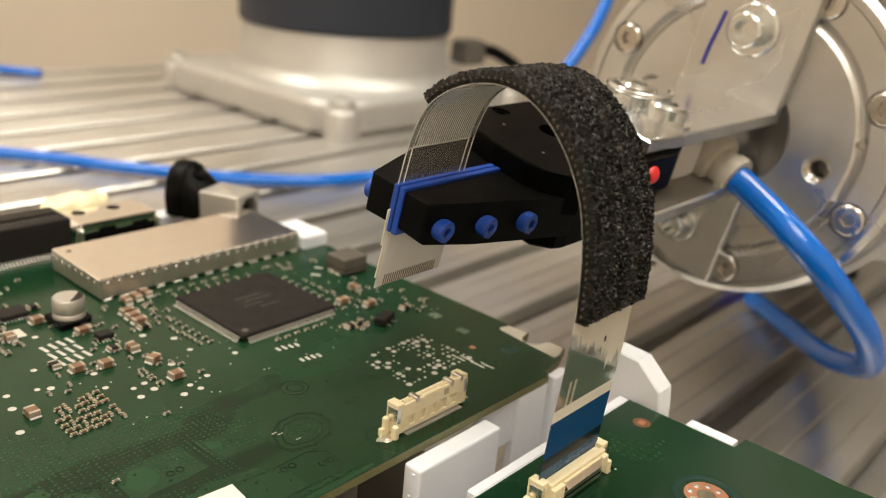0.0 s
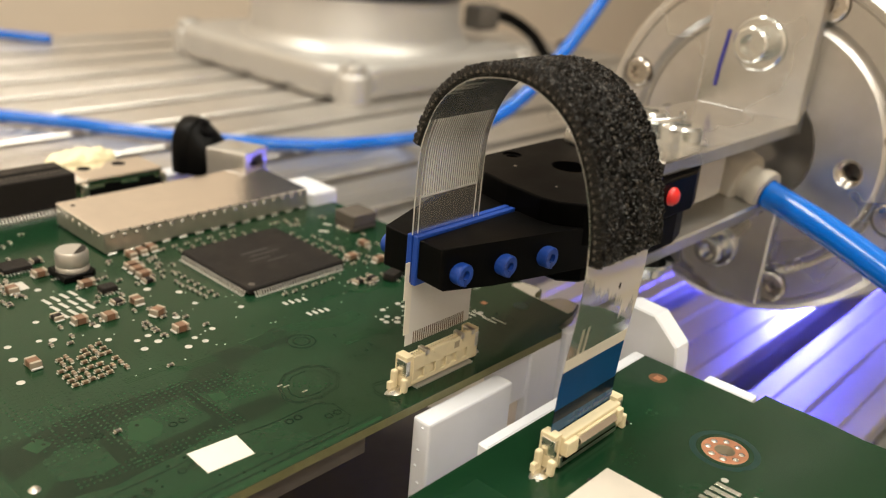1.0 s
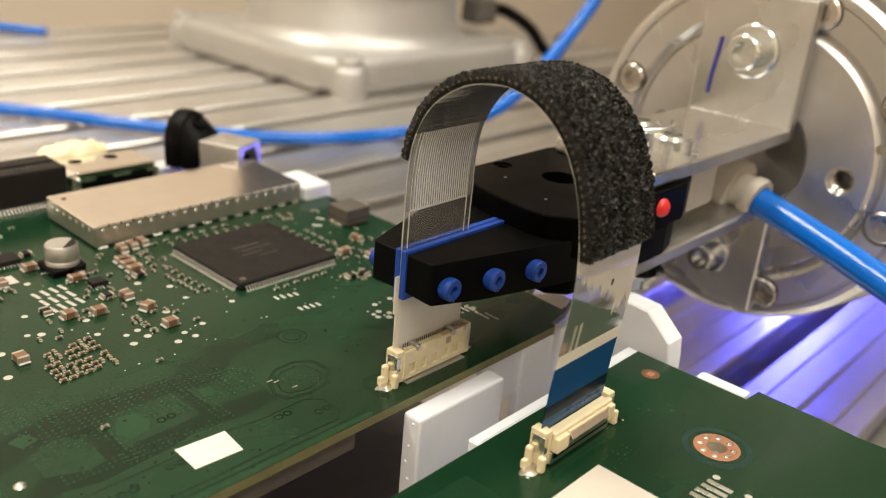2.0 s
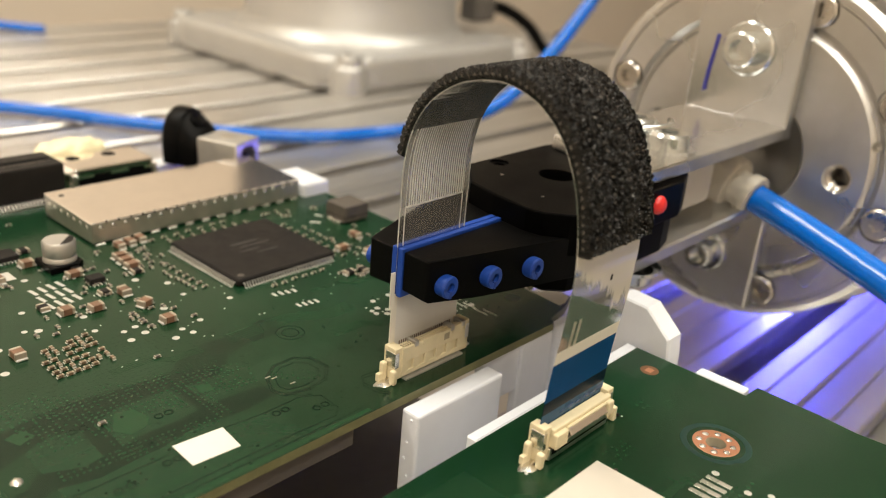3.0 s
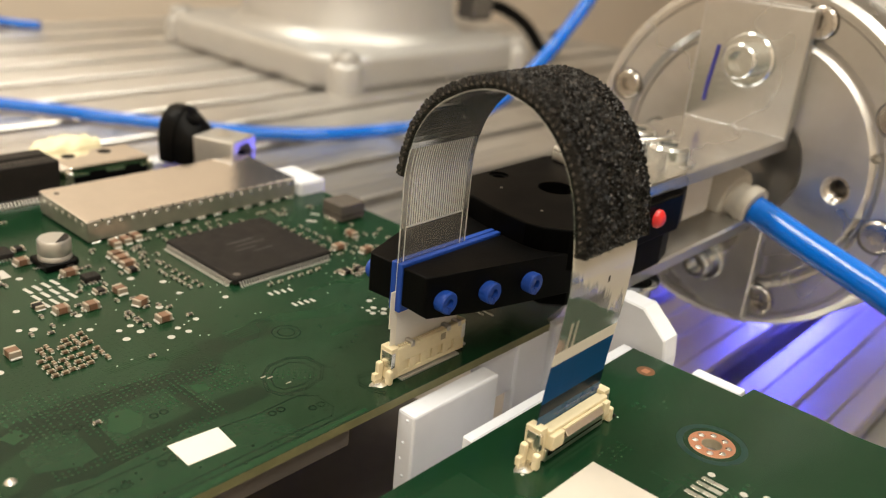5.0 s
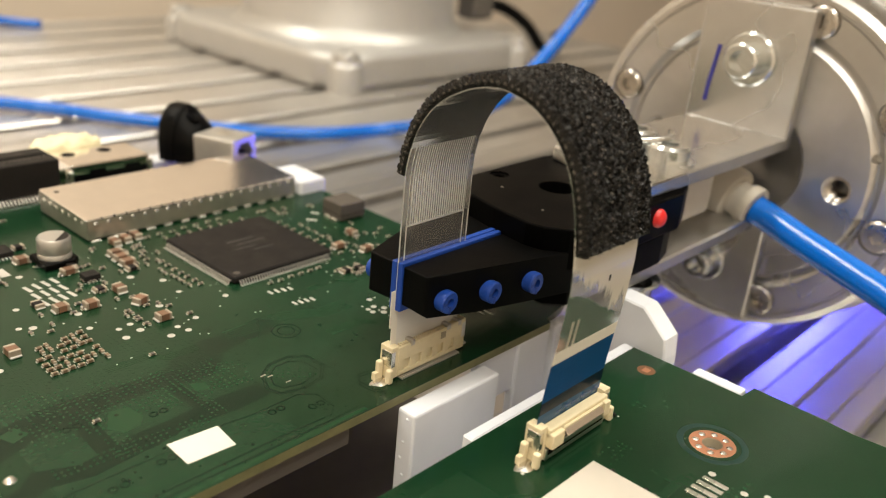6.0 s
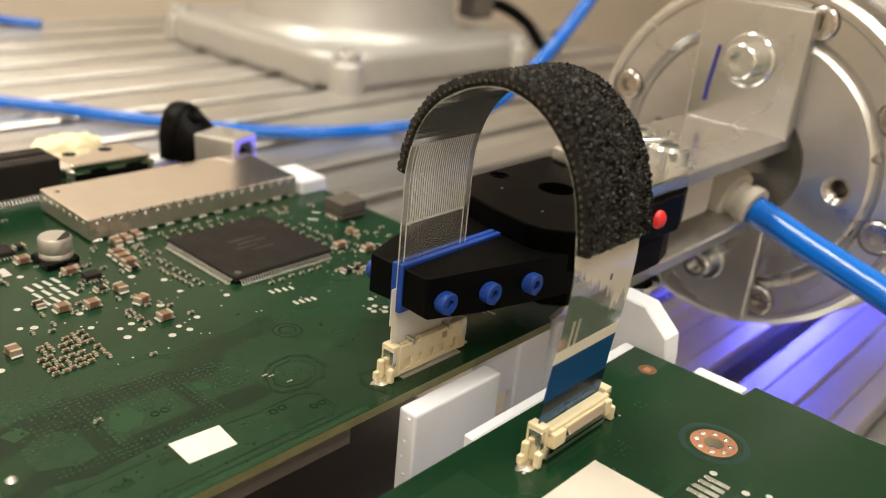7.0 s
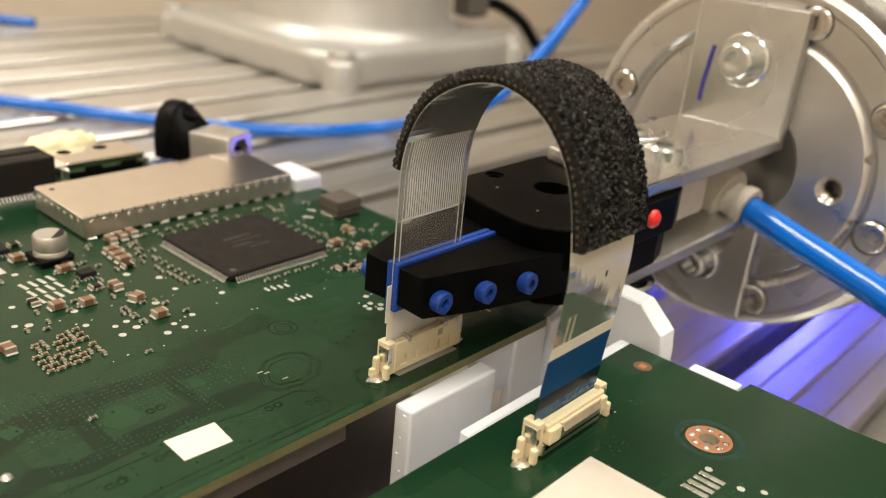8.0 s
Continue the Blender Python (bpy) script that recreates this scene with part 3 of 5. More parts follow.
    for k in range(0 if latched else 28):
        ob = new("pin", me)
        ob.parent = t
        ob.location = ((2.05 + .5 * k) * MM, 0, 0)
    splash = lathe([(0, .35), (.5, .28), (1.1, .08), (1.5, 0)], (0, 0, 0), "z", 18)
    for v in splash.verts:
        v.co.x = -1.4 + v.co.x * (1.1 + .3 * math.sin(2.3 * v.co.y))
        v.co.y = -.4 + v.co.y * .8
    part("solder_splash", splash, M_TIN, t, "bright solder round the corner tab", smooth=60)
    return t


ffc_connector((-1.0, -42.2, 0), "cream upright ribbon socket waiting on the main board", False)
ffc_connector((-0.6, -71.1, 0), "cream upright ribbon socket holding the plugged ribbon cable", True)


# ---- parts soldered to the boards ----
def place(proto, spots):
    """Copies of a thing at (x, y, turn) in millimetres and degrees; the first spot keeps the original."""
    for n, (x, y, a) in enumerate(spots):
        if n == 0:
            proto.matrix_basis = pose(x * MM, y * MM, 0, 0, 0, a)
        else:
            copy_thing(proto, pose(x * MM, y * MM, 0, 0, 0, a))


def chip_part(name, lx, ly, h, mat, label, category, group):
    """A two-ended surface-mount part: ceramic body and two tinned ends."""
    t = thing(name, (0, 0, 0), label, category, group)
    e = lx * .2
    part("ceramic", box((-lx / 2 + e, -ly / 2 * .96, .06), (lx / 2 - e, ly / 2 * .96, h * .97), .04 * lx), mat, t)
    for s in (-1, 1):
        part("terminal", box((min(s * lx / 2, s * (lx / 2 - e)), -ly / 2, .03), (max(s * lx / 2, s * (lx / 2 - e)), ly / 2, h), .05 * lx), M_TERM, t)
        part("solder", box((min(s * lx * .62, s * lx * .47), -ly / 2, 0), (max(s * lx * .62, s * lx * .47), ly / 2, h * .3), .05 * lx), M_PAD, t)
    return t


place(chip_part("capacitor", 2.5, 1.9, 1.4, M_CAPBROWN, "brown ceramic block capacitor with silver ends", "capacitor", "large ceramic capacitors"),
      [(-29.2, 9.0, 0), (-24.6, 7.4, 0), (-17.2, 3.9, 20), (-17.3, -3.9, 0), (-41.5, -.5, 90), (-17.8, 10.1, 90), (-33.0, 27.6, 90), (-26.0, 31.8, 0), (-30.6, 44.0, 90)])
place(chip_part("capacitor", 2.9, 1.7, 1.3, M_CAPBROWN, "brown ceramic capacitor in a tight row of three", "capacitor", "ceramic capacitors in rows"),
      [(-10.4, 25.3, 0), (-10.6, 22.7, 0), (-10.7, 20.0, 0), (-7.9, 30.1, 90), (-5.3, 30.6, 90), (-2.7, 31.1, 90), (-21.3, 22.4, 0), (28.2, 2.5, 0), (35.5, 6.5, 90), (32.0, -2.2, 0)])
place(chip_part("resistor", 2.2, 1.7, .9, M_CHIP, "black chip resistor with silver ends", "resistor", "chip resistors"),
      [(-11.3, 17.3, 0), (-31.5, 12.8, 90), (-20.4, 12.4, 0), (-19.8, 24.6, 90), (21.2, -7.8, 0), (24.3, -8.4, 90), (37.2, -8.1, 0), (-23.8, 38.5, 0)])
rs = random.Random(11)
grid = []
for a in range(7):
    for b in range(6):
        if rs.random() < .86:
            grid.append((-39.3 + 1.45 * a + rs.uniform(-.15, .15), -10.2 + 1.72 * b + .22 * a * (1 if b > 2 else .4) + rs.uniform(-.15, .15), 0 if rs.random() < .7 else 90))
place(chip_part("capacitor", 1.05, .6, .55, M_CAPTAN, "tiny tan ceramic capacitor in a dense field", "capacitor", "field of tiny capacitors"), grid)
small = []


def scatter(n, x0, x1, y0, y1):
    for _ in range(n):
        small.append((rs.uniform(x0, x1), rs.uniform(y0, y1), rs.choice((0, 90))))


def line_up(n, x0, y0, x1, y1, turn):
    for k in range(n):
        u = k / max(1, n - 1)
        small.append((x0 + (x1 - x0) * u + rs.uniform(-.2, .2), y0 + (y1 - y0) * u + rs.uniform(-.2, .2), turn))


line_up(9, 26.5, 0, 26.8, 21, 0)
line_up(8, 29.0, -1, 29.6, 17, 90)
line_up(8, 2, 27.2, 21, 27.6, 90)
line_up(7, -1, 29.6, 17, 30.2, 0)
line_up(6, 6, -3.4, 18, -3.2, 0)
line_up(7, -5.2, 17, -4.6, 4, 0)
line_up(6, -7.4, 14, -6.4, 5, 90)
scatter(14, 29, 44, -2, 9)
scatter(9, 19, 28, -10, -6)
scatter(8, 36, 45, -12, -3)
scatter(10, -8, -3, 17, 27)
scatter(9, -24, -14, 14, 25)
scatter(9, -34, -19, -4, 12)
scatter(8, -22, -12, -6, 6)
scatter(10, -44, -30, 22, 34)
scatter(12, -36, -20, 34, 56)
scatter(16, -42, -26, 24, 46)
scatter(12, -14, -4, 16, 31)
scatter(8, -26, -16, 6, 20)
scatter(10, 20, 44, 22, 31)
small += [(-25.1, -13.6, 0), (-40.5, -25.2, 0), (39.8, 11.5, 90), (-33.8, 3.0, 0), (-36.5, 4.2, 90)]
place(chip_part("resistor", 1.05, .58, .45, M_FERRITE, "tiny dark chip part with bright solder ends", "resistor", "tiny chip parts"), small)


def pads(board_ob, name, mesh_bm, mat, spots):
    me = mesh_of(name, mesh_bm)
    me.materials.append(mat)
    for x, y, a, k in spots:
        ob = new(name, me)
        ob.parent = board_ob
        ob.matrix_basis = pose(x * MM, y * MM, 0.0, 0, 0, a) @ Matrix.Diagonal((k, k, 1, 1))


pad_spots = [(-34.8, 13.8), (-35.4, 6.0), (-37.3, 7.0), (-28.4, .5), (-27.5, 6.3), (-24.9, -2.7), (-22.6, -2.2), (-22.3, -5.0), (-25.4, -6.0), (-12.7, -6.7), (-16.9, -7.7), (-16.1, -9.8), (-19.4, -9.8), (-3.7, -2.5), (-9.5, 3.9), (-9.2, 9.8),
             (-29, 26), (-13.2, 14.5), (-15.2, 1.0), (-43, 3.5), (-42, 8), (-45, -4)]
pads(MAIN, "test_pad", rod((0, 0, 0), "z", .62, .02, 16), M_PAD, [(x, y, 0, rs.uniform(.8, 1.15)) for x, y in pad_spots])
cluster = []
for a in range(13):
    for c in range(10):
        x, y = 13.6 + 1.4 * a + rs.uniform(-.15, .15), -32.4 + 1.4 * c + rs.uniform(-.15, .15)
        if (abs(x - 20.5) < 1.6 and -29 < y < -23) or rs.random() < .32:
            continue
        cluster.append((x, y, 0, rs.choice((.35, .4, .45, .75, .9, 1.0))))
pads(MAIN, "test_pad", rod((0, 0, 0), "z", .62, .02, 14), M_PAD, cluster)
pads(MAIN, "via", rod((0, 0, 0), "z", .16, .015, 8), M_PAD, [(rs.uniform(-34, 44), rs.uniform(-14, 32), 0, rs.uniform(.8, 1.5)) for _ in range(90)])
bars = [(-30.0 + 1.75 * a, 13.4 + 3.4 * b + .25 * a, 8, 1.0) for a in range(4) for b in range(3)] + [(-31.5, 28 + .95 * k, 90, 1.3) for k in range(4)]
pads(MAIN, "bar_pad", box((-.36, -1.35, 0), (.36, 1.35, .05), .02), M_PAD, bars)
pads(MAIN, "bar_pad", box((-.3, -.75, 0), (.3, .75, .03), .01), M_PAD, [(3.6 + 1.35 * k, -6.4 - .25 * k, 0, 1) for k in range(4)] + [(4.4 + 1.25 * k, -12.6 - .2 * k, 0, 1) for k in range(4)] + [(34, 18.5, 40, 1.6), (37.5, 21.5, 30, 1.4)])
pads(MAIN, "marking_bar", box((-1.7, -.16, 0), (1.7, .16, .012)), M_LABEL, [(28.8, -31.2, 90, 1), (29.9, -32.6, 90, 1), (29.6, -35.6, 90, 1), (30.8, -37.0, 90, 1)])
pads(MAIN, "marking_bar", box((-1.5, -.13, 0), (1.5, .13, .012)), M_PRINT, [(39.2 + .75 * k, -14.6 - .1 * k, 90, .9) for k in range(3)] + [(38.2 + .7 * k, -23.6, 90, .9) for k in range(3)])
part("copper_mark", box((33.9, -30.6, 0), (35.2, -29.4, .02)), M_COPPER, MAIN)
part("drill_mark", lathe([(0, .01), (1.0, .01), (1.6, .014), (1.6, 0)], (39.5, -35.5, 0), "z", 24), M_BEAD, MAIN)
for px, py in ((-14.6, -30.4), (-15.3, -29.6), (-13.3, -33.4)):
    part("solder_spot", box((px - .5, py - .16, 0), (px + .5, py + .16, .05), .02), M_TIN, MAIN)
part("solder_spot", lathe([(0, .4), (.5, .3), (.8, 0)], (-54.5, -30.2, 0), "z", 14), M_TIN, MAIN)
solo("paper_label", prism([(-36.3, -41.5), (-29.0, -41.9), (-28.4, -36.6), (-36.1, -36.0)], "z", .004, .1), M_LABEL, "blank white paper label stuck on the board", "label")

# low relief of the copper under the lacquer: tracks, rings, rows of vias
def tracks(name, ways, width, mat, parent, z=.012):
    bm = bmesh.new()
    for w, way in enumerate(ways):
        level = z + .0012 * (w % 40)
        P = [Vector((x, y, 0)) for x, y in way]
        for p, q in zip(P, P[1:]):
            if (q - p).length < .05:
                continue
            d = (q - p).normalized()
            n = Vector((-d.y, d.x, 0)) * width / 2
            d = d * width * .2
            bm.faces.new([bm.verts.new((v.x, v.y, level)) for v in (p - d + n, p - d - n, q + d - n, q + d + n)])
    return tagged(part(name, bm, mat, parent), kind="stuff")


OCTAGON = [(-12.5, -27.2), (-8.6, -27.1), (-6.0, -28.8), (-5.6, -32.8), (-8.3, -35.7), (-12.4, -36.6), (-16.5, -35.6), (-17.3, -33.2), (-15.6, -29.4)]
rings = [[(-11.6 + (x + 11.6) * k, -31.9 + (y + 31.9) * k) for x, y in OCTAGON + OCTAGON[:1]] for k in (1.0, .92, .7)]
for r in (1.5, 2.5):
    rings.append([(-3.4 + r * math.cos(radians(30 * k)), -20.1 + r * math.sin(radians(30 * k))) for k in range(13)])
rings.append([(-51.4, -37.4), (-47.8, -37.4), (-39, -37.4), (-27.6, -36.8), (-22.5, -37.4), (-14.6, -37.2), (-12.2, -39.0), (-12.3, -43.0), (-14.1, -44.6), (-24.2, -44.3), (-43.1, -44.5), (-64, -44.5)])
rings.append([(-60, -45.6), (-37, -45.6), (-16, -45.7), (-9.5, -45.4)])
rings.append([(-1.2, -39.6), (-3.8, -39.2), (-5.2, -41.0), (-5.0, -43.5), (-4.0, -45.4)])
rings.append([(-.6, -39.0), (-3.4, -38.6), (-4.6, -40.4), (-4.4, -43.1), (-3.4, -45.0)])
for a, b in ((-20.4, -38.6), (-14.9, -41.2), (-38.5, -38.8), (-46.0, -40.0), (-44.5, -24.4), (-33.6, -28.4)):
    for dx in (0, 1.6):
        rings.append([(a + dx + .6 * math.cos(radians(45 * k)), b + .6 * math.sin(radians(45 * k))) for k in range(9)])
tracks("copper_track", rings, .22, M_TRACE, MAIN)
lines = []
for k in range(6):
    lines.append([(-13, -14 - .6 * k), (0, -14 - .6 * k), (6, -17 - .6 * k), (12, -17 - .6 * k)])
rt = random.Random(21)
for x, y, n in ((-52, -40.0, 3), (-33, -12.6, 4), (2, -24.0, 5), (10, -9.0, 3)):
    for k in range(n):
        lines.append([(x, y - .5 * k), (x + 7, y - .5 * k), (x + 9.2, y - 2.2 - .5 * k), (x + 15, y - 2.2 - .5 * k)])
tracks("copper_track", lines, .19, M_MASK_LIGHT, MAIN)
spots = bmesh.new()
for _ in range(420):
    x, y = rt.uniform(-64, 36), rt.uniform(-46, -10)
    bmesh.ops.create_circle(spots, cap_ends=True, segments=8, radius=rt.choice((.16, .2, .3)), matrix=Matrix.Translation((x, y, .019)))
tagged(part("via_field", spots, M_MASK_DARK, MAIN), kind="stuff")
gaps = [[(-56, -19.5), (-51, -18.8), (-46, -17.4), (-39, -17.6), (-32, -18.7), (-26, -19), (-23.6, -16.8), (-21.5, -15.5), (-17, -14.2), (-13, -14.6), (-8, -14.1), (-4.6, -13), (-2.6, -14.6), (-3.6, -17.4), (-5.6, -18.9), (-11.4, -18.7), (-16, -19.9), (-18.4, -22.6), (-21.4, -24.4), (-24.7, -24.2), (-27.8, -22.9), (-30.5, -23), (-37.5, -22.8), (-41.9, -24.9), (-47, -23.5), (-49.5, -24.3), (-56, -27)],
        [(-60, -34), (-54.4, -32.5), (-51.9, -30.4), (-46.7, -32.7), (-42.8, -31.9), (-38, -31), (-32.2, -31), (-26.4, -30.3), (-22, -30.5), (-17.2, -31.0), (-17.3, -34.4), (-24, -35), (-31, -34), (-36.7, -35.2), (-42.6, -35.7), (-46.3, -36.1), (-51.8, -34.7), (-60, -37.5)],
        [(-28.6, -22.6), (-26.2, -22.6), (-26.0, -30.4), (-28.4, -30.6)], [(-43.4, -24), (-40.6, -24), (-40.9, -32.4), (-44, -32.4)]]
islands = [[(-38.1, -24), (-35.4, -24.5), (-34.8, -27.7), (-36.3, -29.6), (-38.9, -29.9), (-40.3, -27.7)], [(-25.3, -24.6), (-23.2, -25.6), (-23.7, -27.4), (-25.8, -27.3)], [(-52, -20.4), (-49.5, -19.6), (-48.5, -22), (-51, -23)],
           [(-62, -46.9), (-9, -46.9), (-9, -46.2), (-62, -46.2)]]
for n, outline in enumerate(gaps):
    part("copper_gap", prism(outline, "z", .001, .003 + .0005 * n), M_MASK_DARK, MAIN)
for n, outline in enumerate(islands):
    part("copper_pour", prism(outline, "z", .002, .009 + .0005 * n), M_MASK_LIGHT, MAIN)
dots = bmesh.new()
rows_of_vias = [((-27.2, -23), (-27.0, -35.7), 3), ((-41.2, -23), (-42.0, -35.8), 4), ((-31, -25), (-30.6, -30), 3), ((-22, -22.5), (-14, -26.5), 3), ((-50, -33.6), (-27, -35), 3), ((-48, -19), (-14, -20), 2), ((-15, -30), (-8, -36), 4), ((-24, -28.6), (-16, -29.4), 2), ((-38, -37.4), (-22, -39.4), 1)]
for (ax, ay), (bx, by), n in rows_of_vias:
    ln = math.hypot(bx - ax, by - ay)
    ux, uy = (bx - ax) / ln, (by - ay) / ln
    for r in range(n):
        for k in range(int(ln / .85)):
            if rt.random() < .85:
                x, y = ax + ux * .85 * k - uy * .9 * r, ay + uy * .85 * k + ux * .9 * r
                bmesh.ops.create_circle(dots, cap_ends=True, segments=6, radius=rt.uniform(.17, .23), matrix=Matrix.Translation((x, y, .0175)))
tagged(part("via_field", dots, M_MASK_LIGHT, MAIN), kind="stuff")
bm = bmesh.new()
for a in range(34):
    for b in range(26):
        x, y = -50 + .95 * a, -27 + .95 * b
        inside = (-41 < x < -28.5 and -11 < y < 1)
        if not inside and y < -3 + .28 * (x + 50) and y > -31 + .3 * (x + 30) and rs.random() < .8:
            q = bmesh.ops.create_circle(bm, cap_ends=True, segments=6, radius=.22, matrix=Matrix.Translation((x, y, .016)))
tagged(part("via_field", bm, M_MASK_LIGHT, MAIN), kind="stuff")


def electrolytic():
    t = thing("electrolytic_capacitor", (-21.0, 28.4, 0), "silver can capacitor on a black base", "capacitor")
    part("base", prism([(-3.4, -3.4), (2.4, -3.4), (3.4, -2.4), (3.4, 2.4), (2.4, 3.4), (-3.4, 3.4)], "z", .1, 1.5, .2), M_BLACK, t)
    part("can", lathe([(3.1, 1.5), (3.15, 2.1), (2.9, 2.5), (3.1, 2.9), (3.1, 5.2), (2.8, 5.6), (0, 5.6)], (0, 0, 0), "z", 40), M_CAN, t, smooth=40)
    arc = [(2.75 * math.cos(radians(a)), 2.75 * math.sin(radians(a))) for a in range(-110, 21, 10)]
    part("polarity_mark", prism(arc, "z", 5.61, 5.63), M_CHIP, t, "dark printed segment")
    for s in (-1, 1):
        part("lead", box((min(s * 3.2, s * 4.3), -.4, 0), (max(s * 3.2, s * 4.3), .4, .25), .05), M_TIN, t)


electrolytic()


def inductor():
    t = thing("power_inductor", (42.0, 16.6, 0), "grey ferrite block inductor with silver ends", "inductor")
    part("core", box((-3.6, -3.4, .3), (3.6, 3.4, 4.2), .3, 2), M_FERRITE, t)
    part("terminal", box((-4.1, -2.2, 0), (-3.5, 2.2, .5), .08), M_TIN, t)
    part("terminal", box((3.5, -2.2, 0), (4.1, 2.2, .5), .08), M_TIN, t)
    part("seam", box((-3.66, -3.46, 1.5), (3.66, 3.46, 1.62)), M_DARK, t)


inductor()


def small_chip(at, lx, ly, h, legs, label, turn=0):
    t = thing("small_chip", (*at, 0), label, "chip", "small chips")
    t.rotation_euler = (0, 0, radians(turn))
    part("package", box((-lx / 2, -ly / 2, .15), (lx / 2, ly / 2, h), .12), M_CHIP, t)
    for s in (-1, 1):
        for k in range(legs):
            x = (k - (legs - 1) / 2) * lx / (legs + .2)
            part("leg", box((x - .16, min(s * ly / 2, s * (ly / 2 + .8)), 0), (x + .16, max(s * ly / 2, s * (ly / 2 + .8)), .3), .05), M_TIN, t)


small_chip((28.7, -10.2), 5.0, 2.6, 1.7, 2, "black three-leg regulator chip between tiny parts", 20)
small_chip((-19.4, 17.9), 3.0, 2.4, 1.3, 4, "small black chip with silver legs", 0)
small_chip((-37.5, 31.5), 4.2, 3.2, 1.1, 7, "small black chip with fine legs at the board edge", 0)
small_chip((-28.5, 37.5), 5.5, 4.2, 1.2, 8, "small black chip with fine legs near the can", 0)


def slot_connector():
    t = thing("board_connector", (0, 0, 0), "long black board connector with silver pins", "connector")
    part("housing", box((-64, 63.2, .5), (-3, 73.8, 8.6), .35, 2), M_CHIP, t)
    part("top_groove", box((-63, 67.4, 8.6), (-4, 69.4, 8.63)), M_DARK, t)
    me = mesh_of("pin", prism([(63.3, 1.1), (62.4, 1.1), (61.7, .2), (60.9, .2), (60.9, 0), (61.9, 0), (62.6, .8), (63.3, .8)], "x", -.16, .16))
    me.materials.append(M_TIN)
    for k in range(72):
        ob = new("pin", me)
        ob.parent = t
        ob.location = ((-4.5 - .8 * k) * MM, 0, 0)
    me = mesh_of("contact", box((-.2, 66.2, 8.6), (.2, 66.9, 8.68)))
    me.materials.append(M_FERRITE)
    for k in range(50):
        ob = new("contact", me)
        ob.parent = t
        ob.location = ((-5 - 1.1 * k) * MM, 0, 0)


slot_connector()


def metal_socket():
    t = thing("metal_socket", (0, 0, 0), "low silver sheet-metal socket at the board edge", "connector")
    part("shell", box((1.0, 66.5, 2.6), (21, 78, 5.2), .3, 2), M_SHIELD, t)
    # near-black wall, windows and discs painted as shaded openings
    part("wall", box((1.2, 66.7, 0), (20.8, 67.2, 2.6)), M_DARK, t)
    for x in (5.5, 14.5):
        part("window", box((x, 66.4, .6), (x + 4.2, 66.75, 3.6)), M_DARK, t)
    for x, y in ((4.5, 75.0), (13.5, 74.6)):
        part("slot", rod((x, y, 5.2), "z", 1.7, .03, 20), M_DARK, t)
    part("side_post", box((0.2, 65.8, 0), (1.3, 68, 4), .2), M_TIN, t)
    part("side_post", box((20.7, 65.8, 0), (21.8, 68, 4), .2), M_TIN, t)


metal_socket()
bm = bmesh.new()
bmesh.ops.create_icosphere(bm, subdivisions=4, radius=1.0, matrix=Matrix.Translation((7.2, 82.5, 4.0)) @ Matrix.Diagonal((9.5, 3.6, 4.2, 1)))
for v in bm.verts:
    v.co += Vector((0, 0, 1)) * (1.1 * noise.noise(v.co * .45) + .5 * noise.noise(v.co * 1.1))
    v.co.z = max(v.co.z, 0)
solo("cream_plug", bm, M_CREAM_PALE, "pale cream moulded plug behind the metal socket", "plug", smooth=60)


def usb_plug():
    """Lies turned in plan: its metal tip points along the plug's own x."""
    t = thing("cable_plug", (36.8, 73.6, 0), "black moulded cable plug with a silver metal tip", "plug")
    t.rotation_euler = (0, 0, radians(-68))
    out = [(-6.6, 0), (-6.8, 5.5), (-6.2, 9.6), (-4.4, 12.6), (-1.5, 14.2), (1.5, 14.2), (4.4, 12.6), (6.2, 9.6), (6.8, 5.5), (6.6, 0)]
    part("grip", prism(out, "x", -5.0, 0.4, .9, seg=3), M_BLACK, t, "black moulded grip", smooth=50)
    shoulder = prism([(y * .97, z * .97) for y, z in out], "x", 0.2, 5.6, .5, seg=2)
    for v in shoulder.verts:
        k = max(0.0, min(1.0, (v.co.x - .2) / 5.4))
        v.co.y *= 1 - .12 * k
        v.co.z *= 1 - .34 * k
    part("shoulder", shoulder, M_BLACK, t, "glossy black sloping shoulder", smooth=50)
    recess = lathe([(0, -.5), (1.7, -.4), (2.1, .1), (2.3, .35), (2.0, .5), (1.6, .2), (0, .1)], (0, 0, 0), "z", 24)
    part("thumb_recess", recess, M_BLACK, t, "shallow round recess", at=(2.6, -1.0, 11.9), smooth=50).rotation_euler = (0, radians(38), 0)
    shell = part("shell", box((5.2, -5.4, .6), (17.4, 5.4, 8.4), .5, 2), M_CAN, t, "silver metal tip")
    cut(shell, prism([(-3.8, 1.6), (-4.0, 4.2), (-2.0, 7.0), (2.0, 7.0), (4.0, 4.2), (3.8, 1.6)], "x", 13.0, 18))
    part("tongue", box((8.0, -1.9, 2.4), (16.6, 1.9, 4.6), .3), M_BLACK, shell)
    part("latch", box((9.4, -1.4, 8.4), (12.6, 1.4, 8.5), .02), M_SKIRT, shell)


usb_plug()


